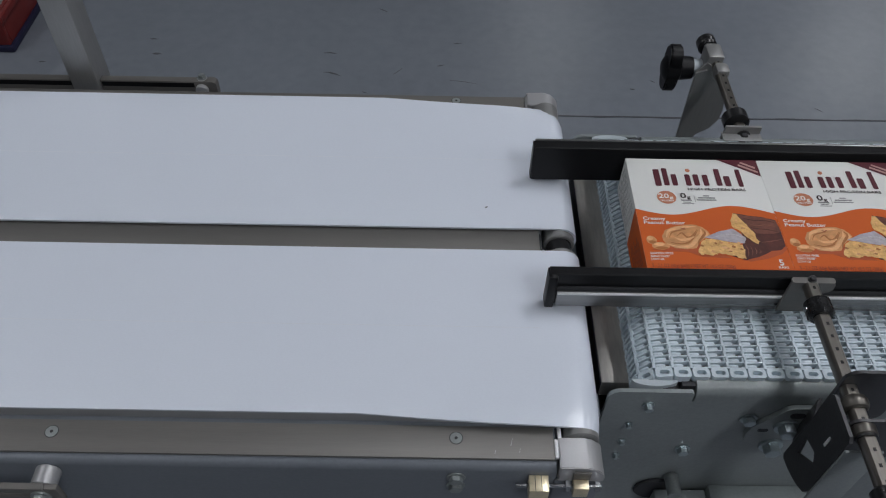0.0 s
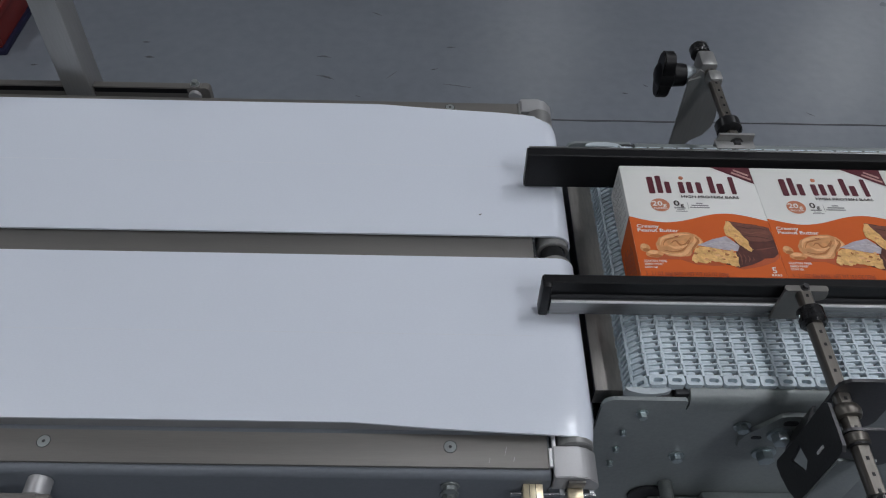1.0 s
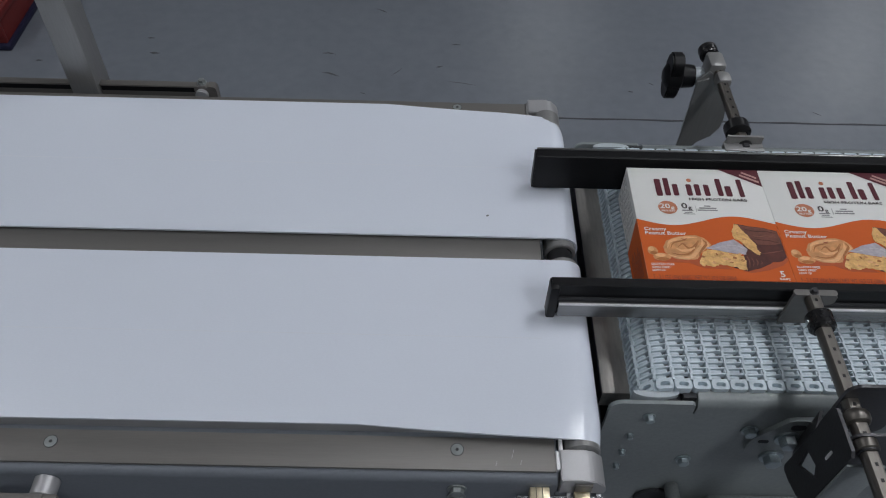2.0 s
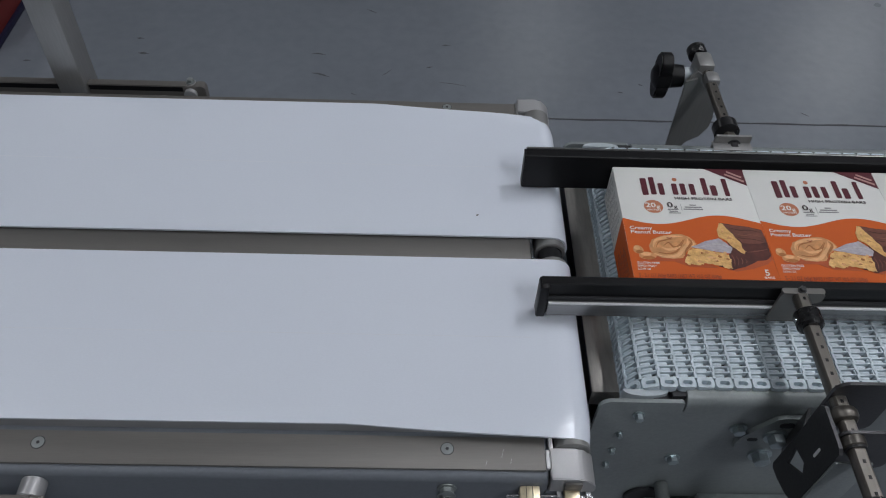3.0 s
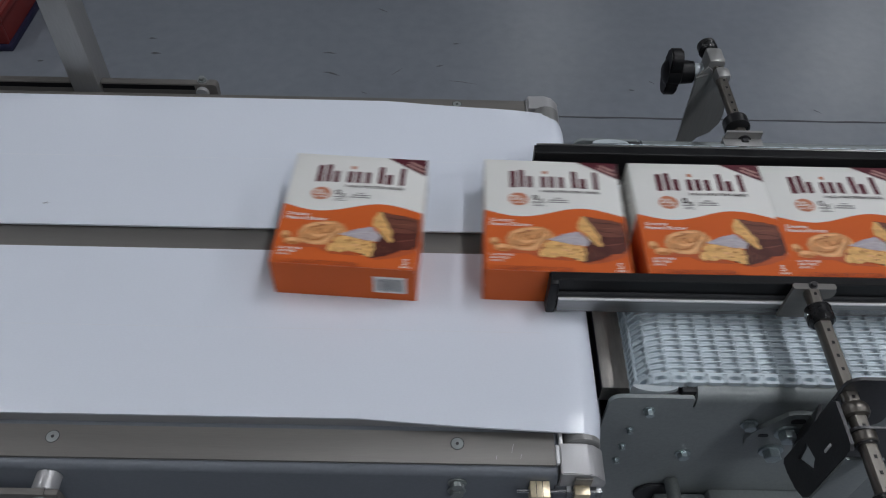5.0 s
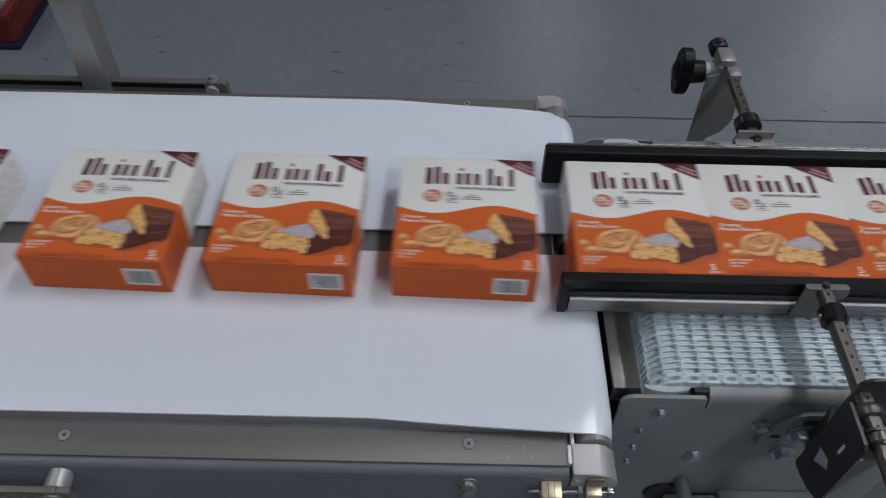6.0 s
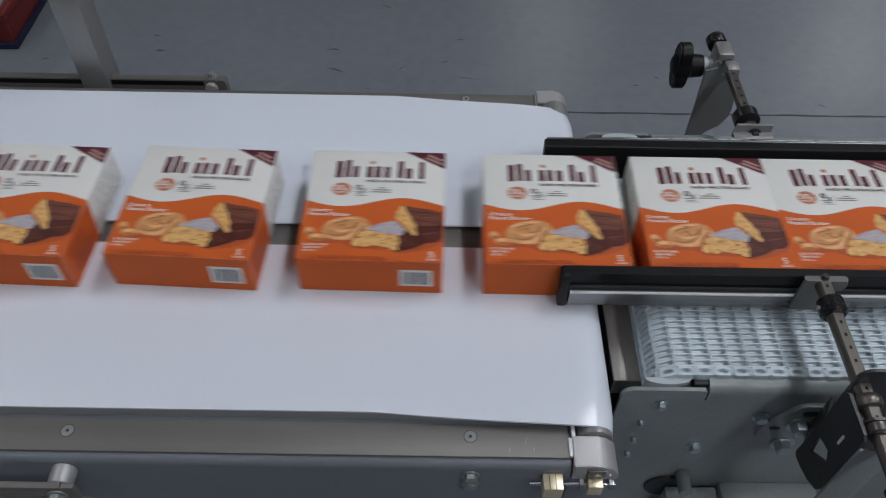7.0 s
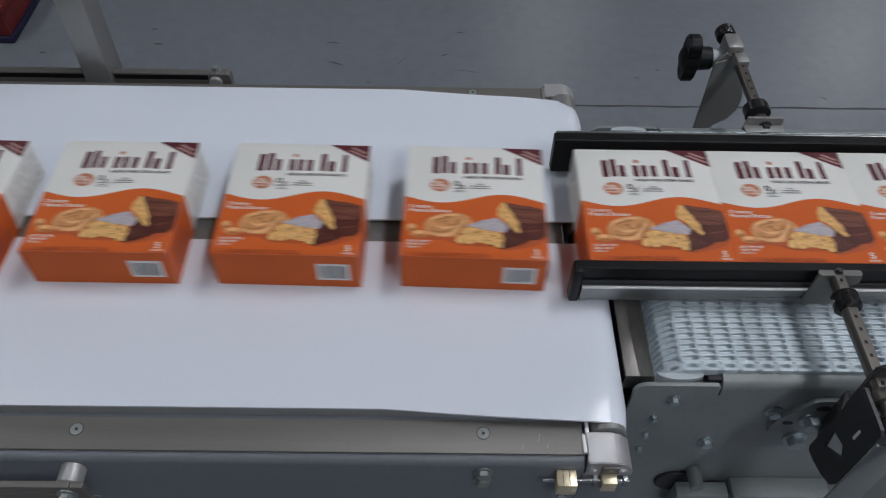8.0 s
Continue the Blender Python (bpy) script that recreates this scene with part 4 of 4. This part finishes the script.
    bent([(0.175, 0.745), (0.20, 0.69), (0.26, 0.665), (0.34, 0.65), (0.40, 0.648)], 0.002, 0.012, 0.00045, NUT, sw)
    bent([(0.195, 0.75), (0.22, 0.705), (0.27, 0.685), (0.33, 0.672)], 0.001, 0.005, 0.00047, BUTTER_D, sw)
    bent([(0.25, 0.735), (0.29, 0.705), (0.32, 0.742), (0.36, 0.728), (0.405, 0.672)], 0.001, 0.007, 0.0005, BUTTER_D, sw)
    bent([(0.235, 0.745), (0.275, 0.765), (0.335, 0.755), (0.37, 0.735)], 0.002, 0.010, 0.00052, NUT, sw)
    bent([(0.285, 0.662), (0.305, 0.668), (0.325, 0.660)], 0.001, 0.004, 0.0005, RUST, sw)
    bent([(0.44, 0.672), (0.455, 0.70), (0.43, 0.735), (0.40, 0.772), (0.385, 0.81)], 0.002, 0.009, 0.00045, BUTTER_D, sw)
    bent([(0.462, 0.69), (0.468, 0.715), (0.445, 0.735)], 0.002, 0.006, 0.00047, NUT, sw)
    # the bar behind: coat, lit upper side, streaks and torn end
    back = [(0.695, 0.520), (0.79, 0.538), (0.90, 0.552), (0.985, 0.578), (0.994, 0.66), (0.994, 0.80), (0.955, 0.835), (0.86, 0.85), (0.80, 0.85), (0.72, 0.76)]
    bp = part("bar_picture", layer(jag(back, 0.003, 3), 0.0003), CHOC, c, "printed chocolate bar")
    part("bar_sheen", layer(jag([(0.71, 0.528), (0.79, 0.542), (0.90, 0.556), (0.982, 0.582), (0.993, 0.68), (0.93, 0.70), (0.82, 0.698), (0.77, 0.63)], 0.004, 3), 0.00045), CHOC_L, bp, "lit chocolate coat")
    for k in range(3):
        v = 0.566 + 0.04 * k
        bent([(0.755 + 0.016 * k, v), (0.83, v + 0.018 + 0.008 * math.sin(k * 2.1)), (0.90, v + 0.016), (0.97, v + 0.034)], 0.001, 0.0035, 0.00056, (CHOC, WARM)[k % 2], bp)
    bent([(0.83, 0.775), (0.90, 0.765), (0.985, 0.745)], 0.001, 0.004, 0.00056, CHOC_L, bp)
    cutface = part("bar_cut", layer(jag([(0.658, 0.59), (0.690, 0.524), (0.716, 0.530), (0.744, 0.588), (0.772, 0.637), (0.808, 0.704), (0.804, 0.744), (0.824, 0.769), (0.806, 0.790), (0.766, 0.762), (0.735, 0.729), (0.706, 0.680), (0.660, 0.648)], 0.005, 3), 0.0006), CRUMB, bp, "pale crumb")
    # the bar in front: pale dusted top, chocolate end, torn crumb
    fr = part("bar_picture", layer(jag([(0.70, 0.79), (0.735, 0.75), (0.785, 0.80), (0.826, 0.84), (0.885, 0.845), (0.785, 0.898), (0.692, 0.926), (0.60, 0.90)], 0.003, 3), 0.0007), CHOC, c, "printed chocolate bar")
    part("wrapper_shine", layer(jag([(0.440, 0.741), (0.546, 0.692), (0.654, 0.661), (0.703, 0.706), (0.733, 0.746), (0.71, 0.788), (0.632, 0.782), (0.53, 0.76)], 0.003, 3), 0.00085), WRAP, fr, "pale dusted top")
    bent([(0.50, 0.742), (0.58, 0.72), (0.66, 0.715), (0.71, 0.745)], 0.001, 0.006, 0.00095, PALEWRAP, fr)
    for k in range(4):
        bent([(0.712 + 0.03 * k, 0.80 + 0.012 * k), (0.722 + 0.028 * k, 0.845 + 0.004 * k), (0.71 + 0.028 * k, 0.90 - 0.012 * k)], 0.001, 0.003, 0.00085, (WARM, CHOC_L)[k % 2], fr)
    crumb = part("bar_cut", layer(jag([(0.371, 0.872), (0.404, 0.793), (0.452, 0.751), (0.504, 0.758), (0.58, 0.774), (0.643, 0.788), (0.692, 0.803), (0.70, 0.842), (0.689, 0.921), (0.65, 0.914), (0.604, 0.892), (0.54, 0.885), (0.503, 0.878), (0.473, 0.894), (0.422, 0.888), (0.388, 0.891)], 0.007, 3), 0.001), CRUMB, fr, "pale crumb")
    for k in range(16):
        u, v = 0.405 + 0.27 * rng.random(), 0.785 + 0.085 * rng.random()
        part("crumb_pit", layer(ring_pts(u, v, 0.006 + 0.010 * rng.random(), 0.004 + 0.007 * rng.random(), 9, wob=0.25), 0.00118), (BUTTER, BUTTER_D, NUT)[k % 3], crumb)
    for k in range(7):
        f = rng.random()
        part("crumb_pit", layer(ring_pts(0.685 + 0.08 * f + rng.uniform(-0.012, 0.012), 0.58 + 0.13 * f, 0.008, 0.006, 9, wob=0.2), 0.00078), (BUTTER, NUT)[k % 2], cutface)
    # lower claims
    part("lettering", lettering("GLUTEN FREE", 0.036, 0.888, 0.0036, 0.0225), WHITEINK, c)
    part("lettering", lettering("GMO FREE*", 0.038, 0.913, 0.0036, 0.0185), WHITEINK, c)
    part("lettering", lettering("LOW GI", 0.036, 0.938, 0.0036, 0.012), WHITEINK, c)
    part("lettering", lettering("5 - 2.1 OZ (60g) BARS / NET WT 10.5 OZ (300g)", 0.034, 0.996, 0.0062, 0.079), RUST, c)
    part("lettering", lettering("5", 0.905, 0.965, 0.0105), WHITEINK, c)
    part("lettering", lettering("BARS", 0.893, 0.990, 0.0036, 0.0098), WHITEINK, c)
    # barcode on the front side
    yb = -CD / 2 - 0.0003
    label = part("barcode_label", bm_box(0.0285, 0.0605, yb - 0.0002, yb, 0.011, 0.0355), CARD, c, "white barcode label")
    rnd = random.Random(3)
    x = 0.0315
    while x < 0.0565:
        w = 0.0004 + rnd.random() * 0.001
        part("code_bar", bm_box(x, x + w, yb - 0.0004, yb - 0.0002, 0.014, 0.0325), BARGREY, label)
        x += w + 0.0005 + rnd.random() * 0.0009
    return c


# ---- run of the line ----
# travel of the modular belt and of the white belts, seconds and metres
RUN = [(0, 0), (1.8, 0), (2.2, 0.0021), (2.6, 0.0042), (3.78, 0.0042), (3.9, 0.0105), (4.0, 0.0237), (4.1, 0.0380), (4.2, 0.0535), (4.3, 0.0695), (4.4, 0.0890),
       (4.5, 0.1135), (4.6, 0.1425), (4.7, 0.1748), (5.5, 0.4543), (6.0, 0.6384), (6.5, 0.8063), (7.0, 0.9896), (7.5, 1.1573), (8.0, 1.3397)]
WHITE = [(0, 0), (3.78, 0), (3.95, 0.02), (4.1, 0.075), (4.4, 0.214), (5.5, 0.704), (6.0, 0.938), (6.5, 1.1555), (7.0, 1.391), (7.5, 1.607), (8.0, 1.841)]
SWITCH = 0.030       # carton centre, where the white belt takes over
FIRST = 0.1190        # centre of the first carton at rest
N_CARTONS = 14
# how far each carton has turned once it lies on the white belts, degrees
YAWS = [-3.2, -1.6, -1.8, -1.7, -2.4, -0.9, -0.3, -1.0, -1.7, -1.5]
CARTONS = []
SPECKS = []


def along(table, t):
    for (t0, s0), (t1, s1) in zip(table, table[1:]):
        if t <= t1:
            return s0 + (s1 - s0) * (t - t0) / (t1 - t0)
    return table[-1][1]


def carton_at(i, t):
    x0 = FIRST + 0.1402 * i
    x = x0 - along(RUN, t)
    if x < SWITCH:
        lo, hi = 0.0, t
        for _ in range(40):
            mid = (lo + hi) / 2
            lo, hi = (mid, hi) if x0 - along(RUN, mid) > SWITCH else (lo, mid)
        x = SWITCH - (along(WHITE, t) - along(WHITE, hi))
    k = min(1, max(0, (0.045 - x) / 0.11))
    k = k * k * (3 - 2 * k)
    drift = 0.003 * min(1, max(0, (0.0 - x) / 0.4))
    return pose(x, 0.0150 + drift, 0.9006 if x > 0 else 0.9003, 0, 0, YAWS[min(i, len(YAWS) - 1)] * k)


def row_at(s):
    """A belt row that has run to x = s on the top, over the nose and back below."""
    if s >= TURN_X:
        return pose(s, 0, 0.9, 0, 0, 0)
    th = (TURN_X - s) / TURN_R
    if th <= math.pi:
        return pose(TURN_X - TURN_R * math.sin(th), 0, TURN_Z + TURN_R * math.cos(th), 0, -math.degrees(th), 0)
    return pose(TURN_X + (th - math.pi) * TURN_R, 0, TURN_Z - TURN_R, 0, -180, 0)


def speck(x, y):
    ob = solid("belt_speck", bm_prism(ring_pts(0, 0, 0.0016, 0.0008, 8, wob=0.3), "z", 0, 0.0004), MARK, "tiny dark speck of dirt on the white belt", "speck")
    ob.matrix_basis = pose(x, y, 0.9002, 0, 0, 30)
    SPECKS.append((ob, x, y))


hall()
floor_marks()
red_crate()
twin_conveyor()
guide_post()
modular_conveyor()
guide_rails()
rail_adjusters()
speck(-0.098, 0.0605)
first = carton()
CARTONS.append(first)
for number in range(1, N_CARTONS):
    CARTONS.append(copy_thing(first, carton_at(number, 0)))


def motions():
    steps = [0, 1.7, 1.8, 2.2, 2.6, 2.7] + [3.7 + 0.1 * i for i in range(44)]
    for i, ob in enumerate(CARTONS):
        walk(ob, [(t, carton_at(i, t)) for t in steps])
    for ob, x in ROWS:
        times = [t for t in steps if t < 4.8 or abs(t * 4 - round(t * 4)) < 0.01 or -0.12 < x - along(RUN, t) < 0.13]
        walk(ob, [(t, row_at(x - along(RUN, t))) for t in times])
    for ob, x, y in SPECKS:
        walk(ob, [(t, pose(x - along(WHITE, t), y, 0.9002, 0, 0, 30)) for t in steps])


motions()
